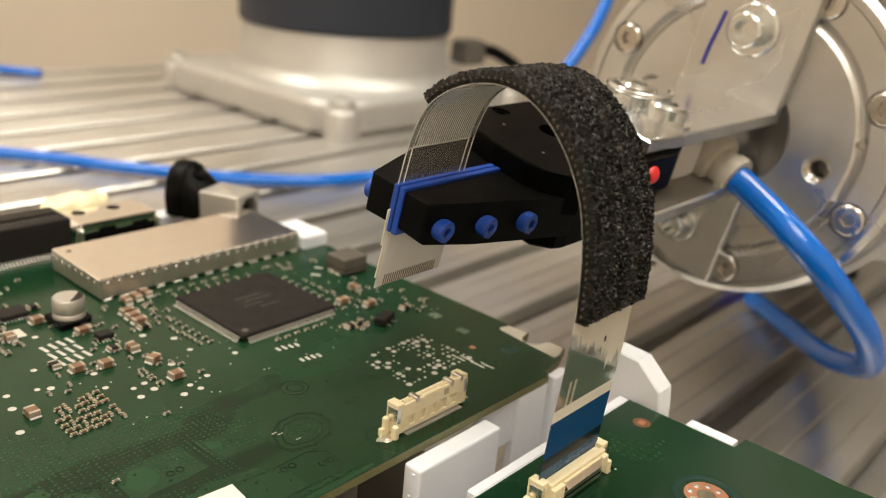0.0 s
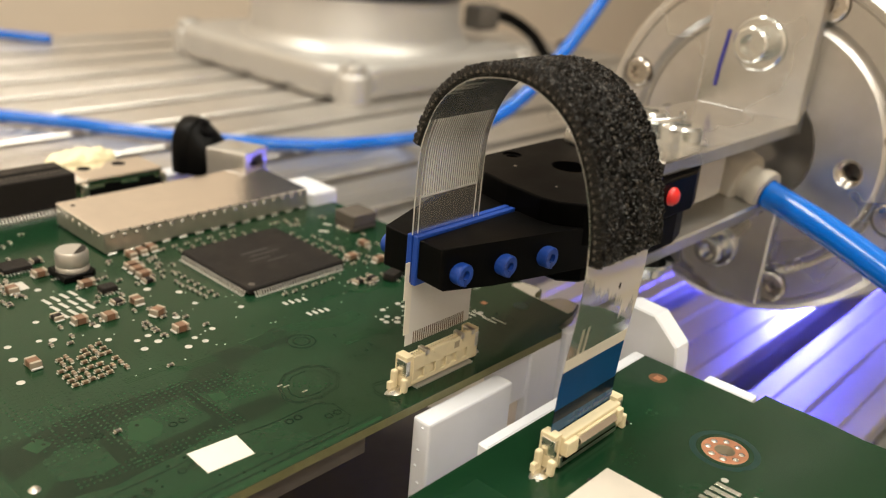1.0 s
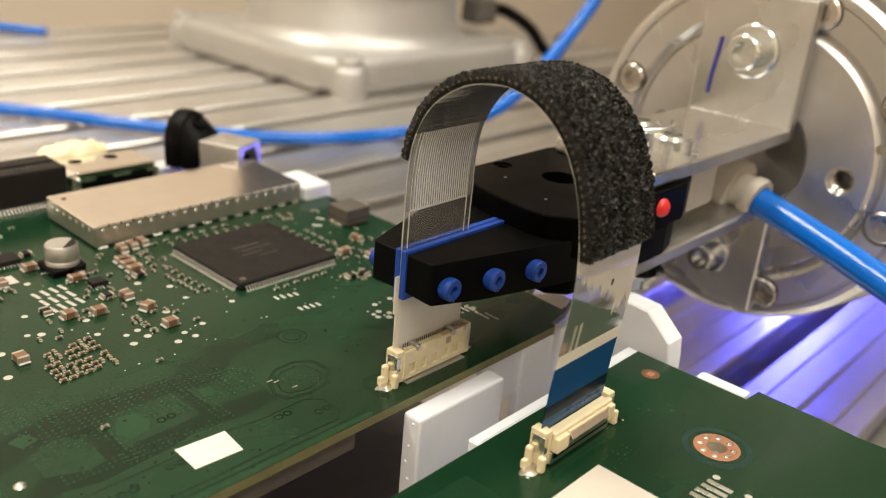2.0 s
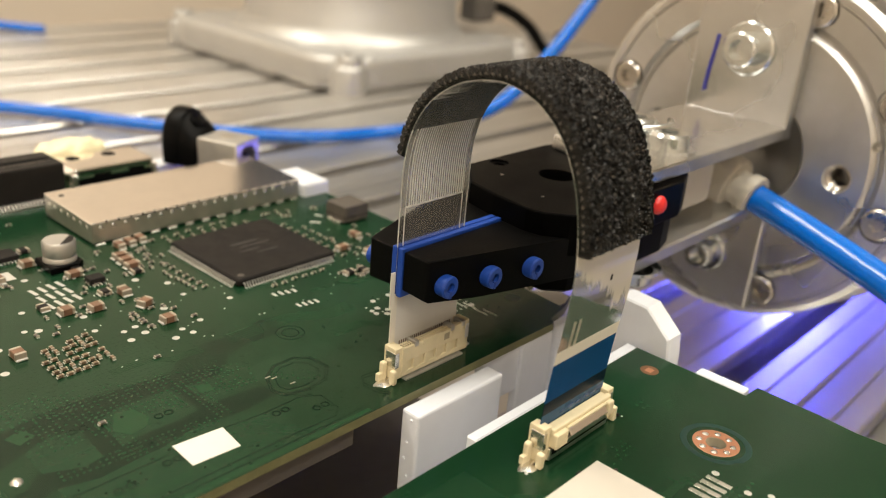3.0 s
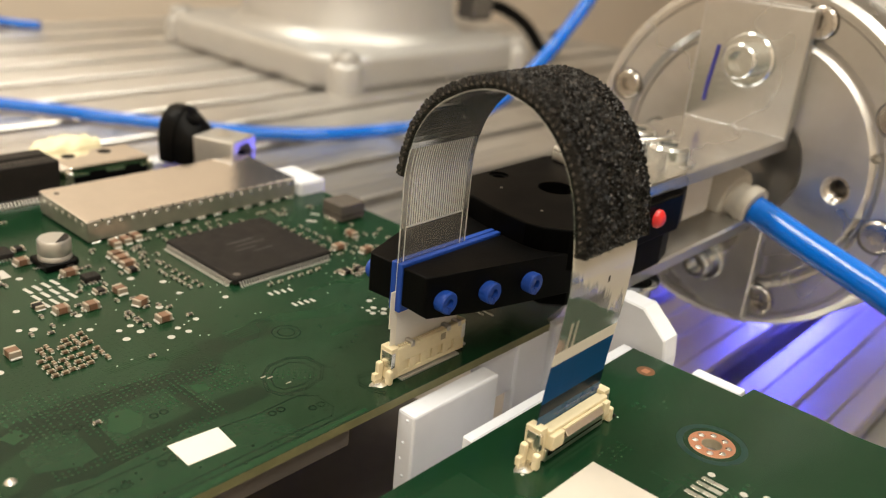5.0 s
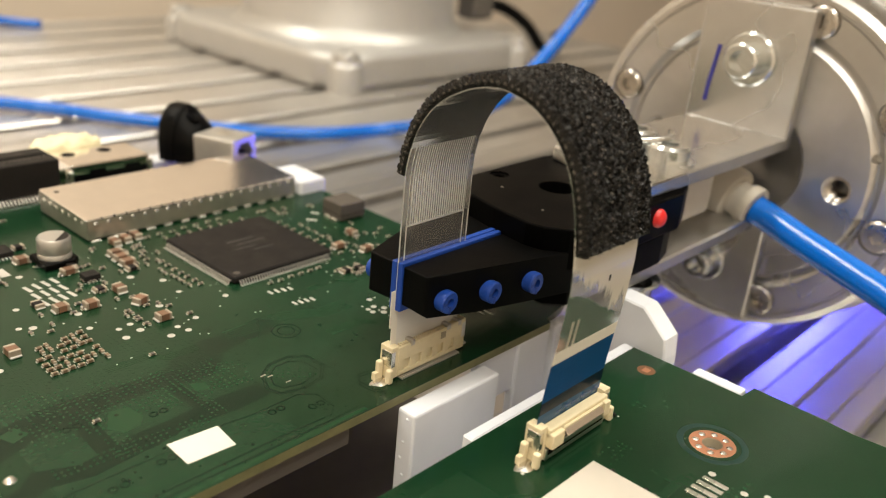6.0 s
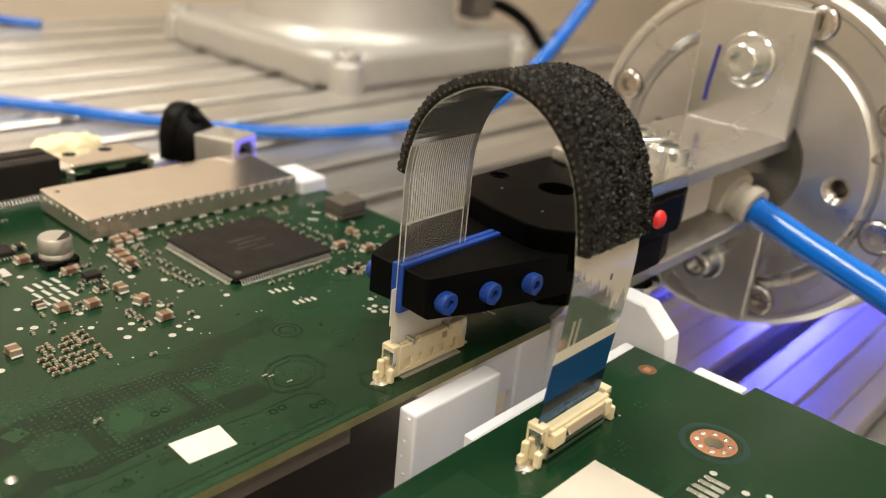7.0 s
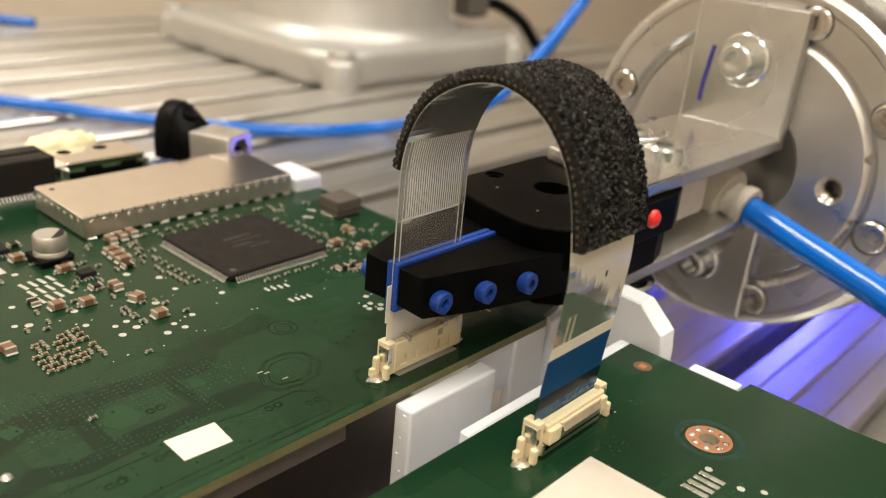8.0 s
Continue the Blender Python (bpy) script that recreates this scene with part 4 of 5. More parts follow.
def ring_land():
    x, y = HOLE_X, HOLE_Y
    part("clearance_ring", lathe([(4.3, .004), (4.45, .02), (5.15, .02), (5.3, .004)], (x, y, 0), "z", 48), M_BEAD, SIDE, "dark ring round the screw hole")
    land = part("copper_land", lathe([(1.55, -1.6), (1.55, .03), (3.4, .03), (3.5, .004)], (x, y, 0), "z", 48), M_COPPER, SIDE, "bare copper ring with eight solder dots")
    part("barrel", lathe([(1.5, -1.6), (1.5, -.12), (1.56, -.02)], (x, y, 0), "z", 40), M_HOLE, land, "tan bore wall")
    for k in range(8):
        a = radians(20 + 45 * k)
        part("solder_dot", lathe([(0, .2), (.3, .15), (.52, 0)], (x + 2.5 * math.cos(a), y + 2.5 * math.sin(a), .03), "z", 10), M_TIN, land)


ring_land()
part("fiducial_ring", lathe([(0, .006), (1.55, .006), (1.6, 0)], (35.9, -68.6, 0), "z", 28), M_COPPER_DULL, SIDE, "dull copper mark")
part("fiducial", box((35.2, -69.2, .006), (36.6, -68.0, .02)), M_COPPER, SIDE)
pads(SIDE, "bar_pad", box((-.42, -1.9, 0), (.42, 1.9, .08), .03), M_TIN, [(11.3 + 1.5 * k, -91.2 - .1 * k, 0, 1) for k in range(4)])
pads(SIDE, "test_pad", rod((0, 0, 0), "z", .62, .02, 16), M_PAD, [(17.4, -90.2, 0, .9), (16.7, -95.4, 0, .9), (18.5, -98.0, 0, .8)])
pads(SIDE, "via", rod((0, 0, 0), "z", .15, .012, 8), M_MASK_LIGHT, [(8 + .8 * a + rs.uniform(-.1, .1), -79.2 + .8 * b, 0, 1) for a in range(8) for b in range(4) if rs.random() < .75])
pads(SIDE, "via", rod((0, 0, 0), "z", .18, .012, 8), M_PAD, [(19.0, -72.0, 0, 1), (19.8, -71.2, 0, 1.5), (19.6, -73.2, 0, 1), (-2.8, -71.0, 0, 2.0), (-3.4, -72.2, 0, 1.6)])
rq = random.Random(31)
for k in range(7):
    part("solder_crumb", lathe([(0, .5), (.25, .38), (.36, .1), (.3, 0)], (18.2 + rq.uniform(0, 1.6), -71.6 + rq.uniform(-1.4, 1.2), 0), "z", 10), M_CHIP if k % 3 else M_TIN, SIDE)
t = thing("blank_label_block", (0, 0, 0), "flat cream plastic block on the small board", "block")
part("plate", box((-14, -95, .02), (5.8, -77.6, .9), .15), M_BLANK, t)
for x, y in ((1.6, -77.5), (5.9, -80.6), (5.9, -86)):
    part("clip", box((x - .5, y - .3, 0), (x + .5, y + .3, .8), .1), M_CHIP, t)


# ---- white holder ----
def holder():
    t = thing("board_holder", (0, 0, TABLE_Z), "white printed plastic holder under the circuit boards", "holder")
    Z = -TABLE_Z
    part("clip_wall", box((-3.2, -51.4, 0), (17.5, -47.7, Z - 1.65), .45, 2), M_WHITE_PRINT, t)
    part("spacer_wall", box((28.2, -47.2, 4), (37.8, -45.2, Z - 1.65), .3), M_WHITE_PRINT, t)
    part("rail", box((-2.6, -62.5, Z - 9), (42, -60.4, Z - .2), .3), M_WHITE_PRINT, t)
    part("corner_clip", prism([(-68.3, Z - 8), (-68.1, Z - 1), (-67.6, Z + 2.8), (-62.5, Z + 7.3), (-57, Z + 7.6), (-52, Z + 6), (-51, Z - 2), (-51, 4), (-66, 4)], "x", 43.2, 48, .3), M_WHITE_PRINT, t)
    part("edge_clip", box((41.5, -83.2, Z - 12), (43.9, -74.3, Z + .25), .2), M_WHITE_PRINT, t)
    part("edge_clip", box((42.5, 33, Z - 12), (50.5, 46, Z + 3.4), .8, 2), M_WHITE_PRINT, t)
    part("boss", rod((HOLE_X, HOLE_Y, 4), "z", 4.5, Z - 5.8, 32), M_WHITE_PRINT, t)
    part("cross_wall", box((17.6, -46.6, Z - 11.5), (30.5, -44.8, Z - 1.7), .3), M_WHITE_PRINT, t)
    part("corner_post", box((38.0, -48.3, 4), (43.1, -46.1, Z - .5), .3), M_WHITE_PRINT, t)
    part("plug_rest", box((35, 58.2, 4), (46, 66, Z - .05), .3), M_BROWN, t)
    me = mesh_of("print_bead", lathe([(0, .25), (.2, .2), (.32, 0)], (0, 0, 0), "z", 8))
    me.materials.append(M_WHITE_PRINT)
    rb = random.Random(8)
    for k in range(9):
        ob = new("print_bead", me)
        ob.parent = t
        ob.matrix_basis = pose(-3.2 * MM, (-49.6 + rb.uniform(-.7, .7)) * MM, (Z - 3.4 - 3.3 * k + rb.uniform(-.6, .6)) * MM, 0, -90) @ Matrix.Diagonal((rb.uniform(.6, 1.3), 1, 1, 1))
    part("base_plate", box((-60, -44, 0), (48, 84, 4), .5), M_BROWN, t, "dark base plate")
    part("base_foot", box((-60, -192, 0), (48, -72, 4), .5), M_BLACK, t)
    part("ledge", box((-60, -46.2, Z - 5.5), (-11.7, -45, Z - 1.7), .2), M_BROWN, t, "dark ledge under the board edge")
    part("side_rail", box((-60, -54, Z - 26), (-6, -45, Z - 20), .4), M_BROWN, t)
    part("side_rail_foot", box((-58, -53, 0), (-50, -46, Z - 26)), M_BROWN, t)
    part("tie_bar", box((18, -72, 0), (34, -44, 4), .5), M_BLACK, t)
    part("support", box((-60, -188, 4), (40, -180, Z - 1.7)), M_WHITE_PRINT, t)
    part("support", box((-60, 78, 4), (40, 84, Z - 1.7)), M_WHITE_PRINT, t)


holder()


# ---- robot base ----
def robot_base():
    t = thing("articulated_robot", (340, 348.5, TABLE_Z), "grey cast robot arm base bolted to the table, navy band above", "robot")
    out = []
    for cx, cy, a0 in ((62, 62, 0), (-62, 62, 90), (-62, -62, 180), (62, -62, 270)):
        for k in range(9):
            a = radians(a0 + k * 11.25)
            out.append((cx + 33 * math.cos(a), cy + 33 * math.sin(a)))
    part("foot_plate", prism(out, "z", 0, 22, 6, seg=3), M_ALU_CAST, t, smooth=50)
    part("column", lathe([(84, 20), (78, 25), (74, 31), (73, 52), (72, 54)], (0, 0, 0), "z", 96), M_ALU_CAST, t, smooth=40)
    part("band", lathe([(0, 262), (70, 262), (75, 254), (75, 56), (73, 54), (0, 54)], (0, 0, 0), "z", 96), M_NAVY, t, "dark navy rubber band", smooth=40)
    for sx, sy in ((-1, -1), (1, -1), (-1, 1), (1, 1)):
        b = part("boss", lathe([(11, 0), (11, 15), (10, 16.5), (8.4, 17.5), (8, 22.5), (7.2, 23.5), (4.2, 23.5), (4.2, 17), (0, 17)], (sx * 80, sy * 88, 0), "z", 32), M_ALU_CAST, t, smooth=40)
        part("bolt", lathe([(4.0, 17), (4.0, 19.5), (3.6, 20), (2, 20), (2, 18), (0, 18)], (sx * 80, sy * 88, 0), "z", 24), M_SLOT, b, smooth=40)
    part("cable_socket", box((66, -60, 30), (88, -42, 48), 3, 2), M_BROWN, t)
    part("power_cable", tube(spline([(86, -50, 40), (108, -52, 37), (132, -58, 24), (150, -62, 6), (170, -60, 4), (230, -20, 4)], 50), 4.6, 14), M_BLACK, t, "black cable", smooth=60)


robot_base()

# ---- ribbon cable: a chain of short rigid strips ----
# Side views (y, z) of the loop at three moments, from the fixed socket over the top to the free end.
LOOP_LIFTED = [(-70.9, 3.0), (-71.8, 14), (-72.9, 26), (-73.2, 37), (-72.0, 46), (-69.4, 52.1), (-65.6, 56.8), (-61.0, 59.8), (-56.2, 60.6), (-51.3, 59.8), (-46.8, 57.8), (-43.3, 54.7), (-40.9, 49.6), (-39.2, 43.2), (-38.0, 37.5), (-36.7, 30.5), (-35.5, 25.4)]
LOOP_NEAR = [(-70.9, 3.0), (-71.4, 14), (-72.6, 26), (-72.6, 35), (-71.0, 42.0), (-67.8, 48.2), (-64.2, 51.3), (-59.9, 53.0), (-55.2, 53.0), (-49.8, 51.6), (-45.2, 47.6), (-42.6, 41.8), (-41.9, 36.5), (-41.8, 28.3), (-41.8, 20.8), (-41.8, 13.7), (-41.8, 7.4)]
LOOP_DOWN = [(-70.9, 3.0), (-71.6, 12), (-72.7, 22), (-73.0, 30), (-71.5, 38.9), (-68.6, 44.7), (-64.5, 48.4), (-60.2, 49.9), (-56.7, 50.0), (-52.0, 48.6), (-47.2, 45.6), (-43.9, 41.1), (-42.2, 35.2), (-42.0, 28.1), (-42.0, 21.7), (-42.0, 14.1), (-42.0, 3.0)]
N_STRIP = 108
LOOP_LENGTH = 113.0
STRIP_X0, STRIP_X1 = 0.1, 15.6


def loop_points(ctrl):
    """The strip's joints: even steps, measured from the fixed end."""
    pts = spline(ctrl, 400)
    s = np.r_[0, np.cumsum(np.linalg.norm(np.diff(pts, axis=0), axis=1))]
    want = np.linspace(0, LOOP_LENGTH, N_STRIP + 1)
    out = np.stack([np.interp(want, s, c) for c in pts.T], 1)
    over = want > s[-1]
    d = (pts[-1] - pts[-2]) / np.linalg.norm(pts[-1] - pts[-2])
    out[over] = pts[-1] + (want[over] - s[-1])[:, None] * d
    return out


def ribbon():
    t = thing("ribbon_cable", (0, 0, 0), "flat silver ribbon cable looped between sockets, black foam on top", "ribbon cable")
    step = LOOP_LENGTH / N_STRIP
    strips = []
    rng = random.Random(5)
    foam_lo, foam_hi = 14, 38
    for i in range(N_STRIP):
        j = i // 2
        thick = .05 + .006 * (i % 2)
        bm = box((STRIP_X0, -thick, -.04), (STRIP_X1, thick, step + .04))
        mat = M_FILM_DULL if j < 2 else M_FILM_NAVY if j == 2 else M_FILM_BLUE if j < 6 else M_FILM_WHITE if j == 6 else M_FILM_TORN if 8 <= j < 15 else M_FILM if j < 36 else M_CLEAR_SILVER if j < 42 else M_CLEAR if j < 47 else M_FILM_GREY
        if mat is M_FILM_TORN:
            layer = bm.loops.layers.uv.new("film")
            for f in bm.faces:
                for lp in f.loops:
                    lp[layer].uv = (lp.vert.co.x, (i + lp.vert.co.z / step) / 2)
        if mat is M_CLEAR or mat is M_CLEAR_SILVER:
            for v in bm.verts:
                v.co.z = 0 if v.co.z < step / 2 else step
            bmesh.ops.delete(bm, geom=[f for f in bm.faces if abs(f.normal.z) > .9], context="FACES_ONLY")
        ob = part("strip", bm, mat, t)
        if 36 <= j < 47:
            eb = bmesh.new()
            for x, w in ((STRIP_X0, .12), (STRIP_X0 + 1.15, .1), (STRIP_X1 - 1.3, .07), (STRIP_X1 - .1, .1)):
                box((x, -thick - .03, -.03), (x + w, thick + .03, step + .03), bm=eb)
            part("clear_edge", eb, M_WIRE, ob, "bright edge lines of the clear film")
        if 36 <= j < 42:
            wires = bmesh.new()
            for k in range(25):
                x = STRIP_X0 + 1.75 + .5 * k
                box((x, -thick - .05, -.02), (x + .25, thick + .035, step + .02), bm=wires)
            part("conductor", wires, M_WIRE, ob, "flat silver conductors side by side")
        if i == 84:
            part("end_line", box((STRIP_X0 + 1.2, -thick - .05, -.1), (STRIP_X1 - 1.3, thick + .04, .22), .02), M_WIRE, ob)
        if i >= N_STRIP - 2:
            contacts = bmesh.new()
            for k in range(25):
                box((STRIP_X0 + 1.75 + .5 * k, -thick - .03, 0), (STRIP_X0 + 2.0 + .5 * k, thick + .03, step), bm=contacts)
            part("contact", contacts, M_CAPTAN, ob, "row of gold contacts at the cable end")
        if 47 <= j < 53:
            part("side_tab", box((STRIP_X0 - (.9 if j < 50 else .45), -thick - .03, -.03), (STRIP_X0 + .7, thick + .03, step + .03)), M_FILM_WHITE, ob, "pale margin of the stiffener")
        if foam_lo <= j < foam_hi:
            fb = bmesh.new()
            nx, nz = 84, 6
            gr = [[fb.verts.new((STRIP_X0 - .1 + (STRIP_X1 - STRIP_X0 + .2) * a / nx, -.07 - (1.6 if 0 < a < nx else .8) + rng.choice((-.42, -.24, -.06, .16, .36)) * (.3 + .7 * rng.random()), -.3 + (step + .6) * b / nz + rng.uniform(-.06, .06))) for b in range(nz + 1)] for a in range(nx + 1)]
            lo = [[fb.verts.new((STRIP_X0 + (STRIP_X1 - STRIP_X0) * a, -.05, -.3 + (step + .6) * b)) for b in (0, 1)] for a in (0, 1)]
            for a in range(nx):
                for b in range(nz):
                    fb.faces.new((gr[a][b], gr[a + 1][b], gr[a + 1][b + 1], gr[a][b + 1]))
            fb.faces.new([lo[0][0], lo[0][1]] + gr[0][::-1])
            fb.faces.new([lo[1][1], lo[1][0]] + gr[nx])
            fb.faces.new([lo[1][0], lo[0][0]] + [gr[a][0] for a in range(nx + 1)])
            fb.faces.new([lo[0][1], lo[1][1]] + [gr[a][nz] for a in range(nx, -1, -1)])
            part("foam", fb, M_FOAM, ob, "rough black foam tape")
        if j in (7, 8):
            for gx in (2.3, 3.6):
                part("gold_mark", box((gx, -.075, .05), (gx + .6, -.064, step - .02)), M_FILM_COMB, ob)
        if i == 3:
            for k, (gx, gz) in enumerate(((4.5, .2), (6.4, .45), (8.2, .3), (10.4, .55), (12.3, .25), (13.6, .6))):
                part("film_step", box((gx, -.09, -.2), (gx + 1.2 + .15 * k, -.07, gz)), M_FILM_BLUE, ob)
        if i == 22:
            part("ink_mark", box((9.3, -.075, .1), (9.8, -.064, step), .005), M_DARK, ob)
        strips.append(ob)
    return t, strips


RIBBON, STRIPS = ribbon()

# ---- gripper on the robot flange ----
TOOL_AT = (80.0, -42.0, 20.0)


def tool_space(bm):
    for v in bm.verts:
        v.co -= Vector(TOOL_AT)
    return bm


def gripper():
    t = thing("robot_gripper", TOOL_AT, "black two-finger gripper bracketed to a round silver robot flange", "gripper")

    def add(name, bm, mat, parent=t, label="", smooth=None):
        return part(name, tool_space(bm), mat, parent, label, smooth=smooth)

    fx, fy, fz = 116.0, -44.0, 19.0
    prof = [(0, 9), (14.0, 9), (14.5, 8.5), (14.5, .5), (15, 0), (29.8, 0), (31.0, 1.1), (31.5, 1.1), (32.9, 0), (38.9, 0), (39.1, .5), (39.5, .5), (39.7, 0), (41.0, 0), (42.6, 1.2), (43.0, 2.5), (43.0, 13), (41.5, 14.5), (41.5, 18), (0, 18)]
    flange = add("flange", lathe(prof, (fx, fy, fz), "x", 144), M_FLANGE, label="round machined aluminium flange", smooth=30)
    add("wrist", lathe([(0, 18.1), (44, 18.1), (46, 21), (46, 66), (40, 74), (0, 74)], (fx, fy, fz), "x", 96), M_ALU_CAST, smooth=40)
    add("wrist_cap", lathe([(0, -46), (34, -46), (38, -42), (38, 60), (0, 60)], (fx + 112, fy, fz), "z", 64), M_ALU_CAST, smooth=40)
    add("forearm", lathe([(0, 60), (38, 60), (42, 66), (42, 300), (36, 308), (0, 308)], (fx + 112, fy, fz), "z", 64), M_ALU_CAST, smooth=40)
    add("forearm_band", lathe([(0, 309), (43, 309), (43, 340), (0, 340)], (fx + 112, fy, fz), "z", 64), M_NAVY, smooth=40)
    holes = bmesh.new()
    seats = []
    for deg in (18, 108, 152, 195, 250, 318):
        a = radians(deg)
        seats.append((fy + 36 * math.cos(a), fz + 36 * math.sin(a)))
        lathe([(0, -2), (4.2, -2), (4.2, 1.7), (0, 1.7)], (fx, *seats[-1]), "x", 28, holes)
    threads = [(fy + 23.6 * math.cos(radians(a)), fz + 23.6 * math.sin(radians(a))) for a in (3.6, 183.6)]
    for y, z in threads:
        lathe([(0, -2), (5.2, -2), (3.0, .35), (2.7, .8), (2.7, 7.5), (0, 7.5)], (fx, y, z), "x", 28, holes)
    lathe([(0, -1), (1.1, -1), (1.1, 3), (0, 3)], (fx, fy + 31 * math.cos(radians(166)), fz + 31 * math.sin(radians(166))), "x", 16, holes)
    cut(flange, tool_space(holes))
    flange.data.shade_smooth()
    flange.data.set_sharp_from_angle(angle=radians(30))
    for y, z in seats:
        sc = add("screw", lathe([(0, .9), (1.75, .9), (1.75, -.5), (3.2, -.5), (3.65, -.1), (3.7, 1.69)], (fx, y, z), "x", 30), M_STEEL, flange, smooth=40)
        for k in range(6):
            a = radians(60 * k + 15)
            add("socket_tooth", rod((fx - .52, y + 1.72 * math.cos(a), z + 1.72 * math.sin(a)), "x", .42, 1.2, 8), M_STEEL, sc)
        add("socket_floor", rod((fx + .75, y, z), "x", 1.7, .1, 16), M_STEEL, sc)
    for y, z in threads:
        turns = [(2.69, 7.3)]
        for k in range(8):
            turns += [(2.25, 6.9 - .8 * k), (2.66, 6.5 - .8 * k)]
        add("thread", lathe(turns, (fx, y, z), "x", 28), M_STEEL, flange, "threaded bore", smooth=20)
    # mounting brackets, above and below
    b1 = add("bracket", box((fx - 4, -55.0, 24.0), (fx - .05, -29.0, 56), .5, 2), M_PLATE, label="bent aluminium bracket with a blue pen mark")
    add("bracket_shelf", prism([(51.5, -55.0), (fx - 4, -55.0), (fx - 4, -29.0), (57, -29.0)], "z", 24.1, 27.1, .3), M_PLATE, b1)
    add("pen_mark", tube([(fx - 4.02, -34.6, 45), (fx - 4.02, -34.2, 41), (fx - 4.02, -33.6, 36), (fx - 4.02, -33.4, 31.6)], .5, 8), M_INK, b1)
    b2 = add("bracket", prism([(-55.0, 9.0), (-29.0, 9.0), (-29, -2), (-34, -14), (-44, -19), (-55.0, -19.5)], "x", fx - 4, fx - .05, .4), M_PLATE, label="bent aluminium bracket under the gripper")
    add("bracket_shelf", box((44, -55.0, 6.6), (fx - 4, -29.0, 9.5), .4), M_PLATE, b2)
    for z, b, k in ((43.0, b1, 1.0), (-7.6, b2, .82)):
        add("washer", lathe([(3 * k, -.1), (3 * k, -1.3), (5.8 * k, -1.3), (6.2 * k, -.9), (6.2 * k, -.0)], (fx - 4, -42.5, z), "x", 32), M_ZINC, b, smooth=40)
        add("bolt", lathe([(0, -3.6), (2.3 * k, -3.6), (2.4 * k, -6.0), (3.6 * k, -6.0), (4.0 * k, -5.6), (4.0 * k, -1.3)], (fx - 4, -42.5, z), "x", 32), M_ZINC, b, smooth=40)
    for x, y, z, sg in ((68.5, -48.5, 27.1, 1), (74, -38, 27.1, 1), (56, -52, 6.6, -1)):
        add("bolt", lathe([(0, sg * 2.0), (1.7, sg * 2.0), (1.8, sg * 3.6), (3.6, sg * 3.6), (4.2, sg * 3.0), (4.2, sg * .7), (5.6, sg * .7), (5.6, 0)], (x, y, z), "z", 28), M_ZINC, t, smooth=40)
    add("spring_washer", tube([(71 + 6.5 * math.cos(a), -40 + 6.5 * math.sin(a), 29.5 + .3 * a) for a in np.linspace(0, 5.5, 20)], .7, 8), M_ZINC, t, smooth=60)
    # gripper body
    out = [(26.0, -33.7), (24.3, -40.5), (23.2, -48.4), (23.8, -51.6), (26.5, -55.1), (29.5, -56.6), (62, -56.6), (67, -54.8), (71, -51), (72.5, -46), (72.5, -36), (68, -29), (58, -26.2), (34, -26.4), (32.6, -27.2)]
    body = add("body", prism(out, "z", 16.6, 24.0, .35, seg=2), M_ANOD)
    bores = lathe([(0, -5), (3.6, -5), (3.6, 2), (0, 2)], (42.9, -40.5, 24.0), "z", 32)
    lathe([(0, -4), (1.25, -4), (1.25, -.5), (1.9, -.45), (1.9, 2), (0, 2)], (39.6, -29.2, 24.0), "z", 24, bores)
    cut(body, tool_space(bores))
    add("body_lower", prism([(24.7, -31), (24.7, -52.4), (27.6, -55.4), (30, -56.0), (58, -56.0), (64, -54.3), (69, -50), (71, -45), (71, -36), (62, -29), (34, -28)], "z", 9.8, 16.6, .5), M_ANOD)
    add("set_pin", rod((33.9, -34.5, 24.0), "z", .3, .08, 12), M_STEEL, body)
    add("set_pin", rod((30.2, -46.5, 24.0), "z", .25, .08, 12), M_STEEL, body)
    add("valve_block", box((72.5, -50, 12), (90, -35, 22.5), 1.5, 3), M_GREY_FIT, t, "grey plastic valve block")
    # fingers
    for sgn in (-1, 1):
        y0 = -42 + sgn * 1.15
        face = lambda x: -42 + sgn * (6.0 + .27 * x if sgn < 0 else 6.3 + .34 * x)
        outline = [(.3, y0), (.3, face(.3) - sgn * .3), (.7, face(.7)), (10, face(10)), (22, face(22)), (29.5, face(29.5)), (33, face(29.5)), (33, y0)]
        bm = prism(outline, "z", 0, 1)
        for v in bm.verts:
            lift = 1.1 if v.co.x < .5 else .5 if v.co.x < 1 else 0
            v.co.z = 20.0 if v.co.z > .5 else 12.5 + lift
        bmesh.ops.bevel(bm, geom=list(bm.edges), offset=.22, segments=2, affect="EDGES", profile=.5)
        fng = add("finger", bm, M_BLACK, t, "black printed finger with blue studs")
        bm = box((0, min(y0, -42 + sgn * .12), 12.3), (23.8, max(y0, -42 + sgn * .12), 20.5), 0)
        bmesh.ops.bevel(bm, geom=list(bm.edges), offset=.2, segments=2, affect="EDGES", profile=.5)
        add("pad", bm, M_BLUE, fng, "blue rubber grip pad")
        for k in range(3):
            x = 3.6 + 8.0 * k
            yy = face(x)
            s = sgn
            st = lathe([(0, s * .6), (.75, s * .6), (.8, s * 1.35), (1.6, s * 1.35), (1.8, s * 1.15), (1.8, -s * 2)], (x, yy, 15.7 + .2 * k), "y", 24)
            stud = add("stud", st, M_BLUE, fng, "blue rubber stud", 40)
            add("stud_notch", box((x - .25, min(yy + s * 1.0, yy + s * 1.38), 13.9 + .2 * k), (x + .25, max(yy + s * 1.0, yy + s * 1.38), 15.1 + .2 * k)), M_BLUE_DARK, stud)
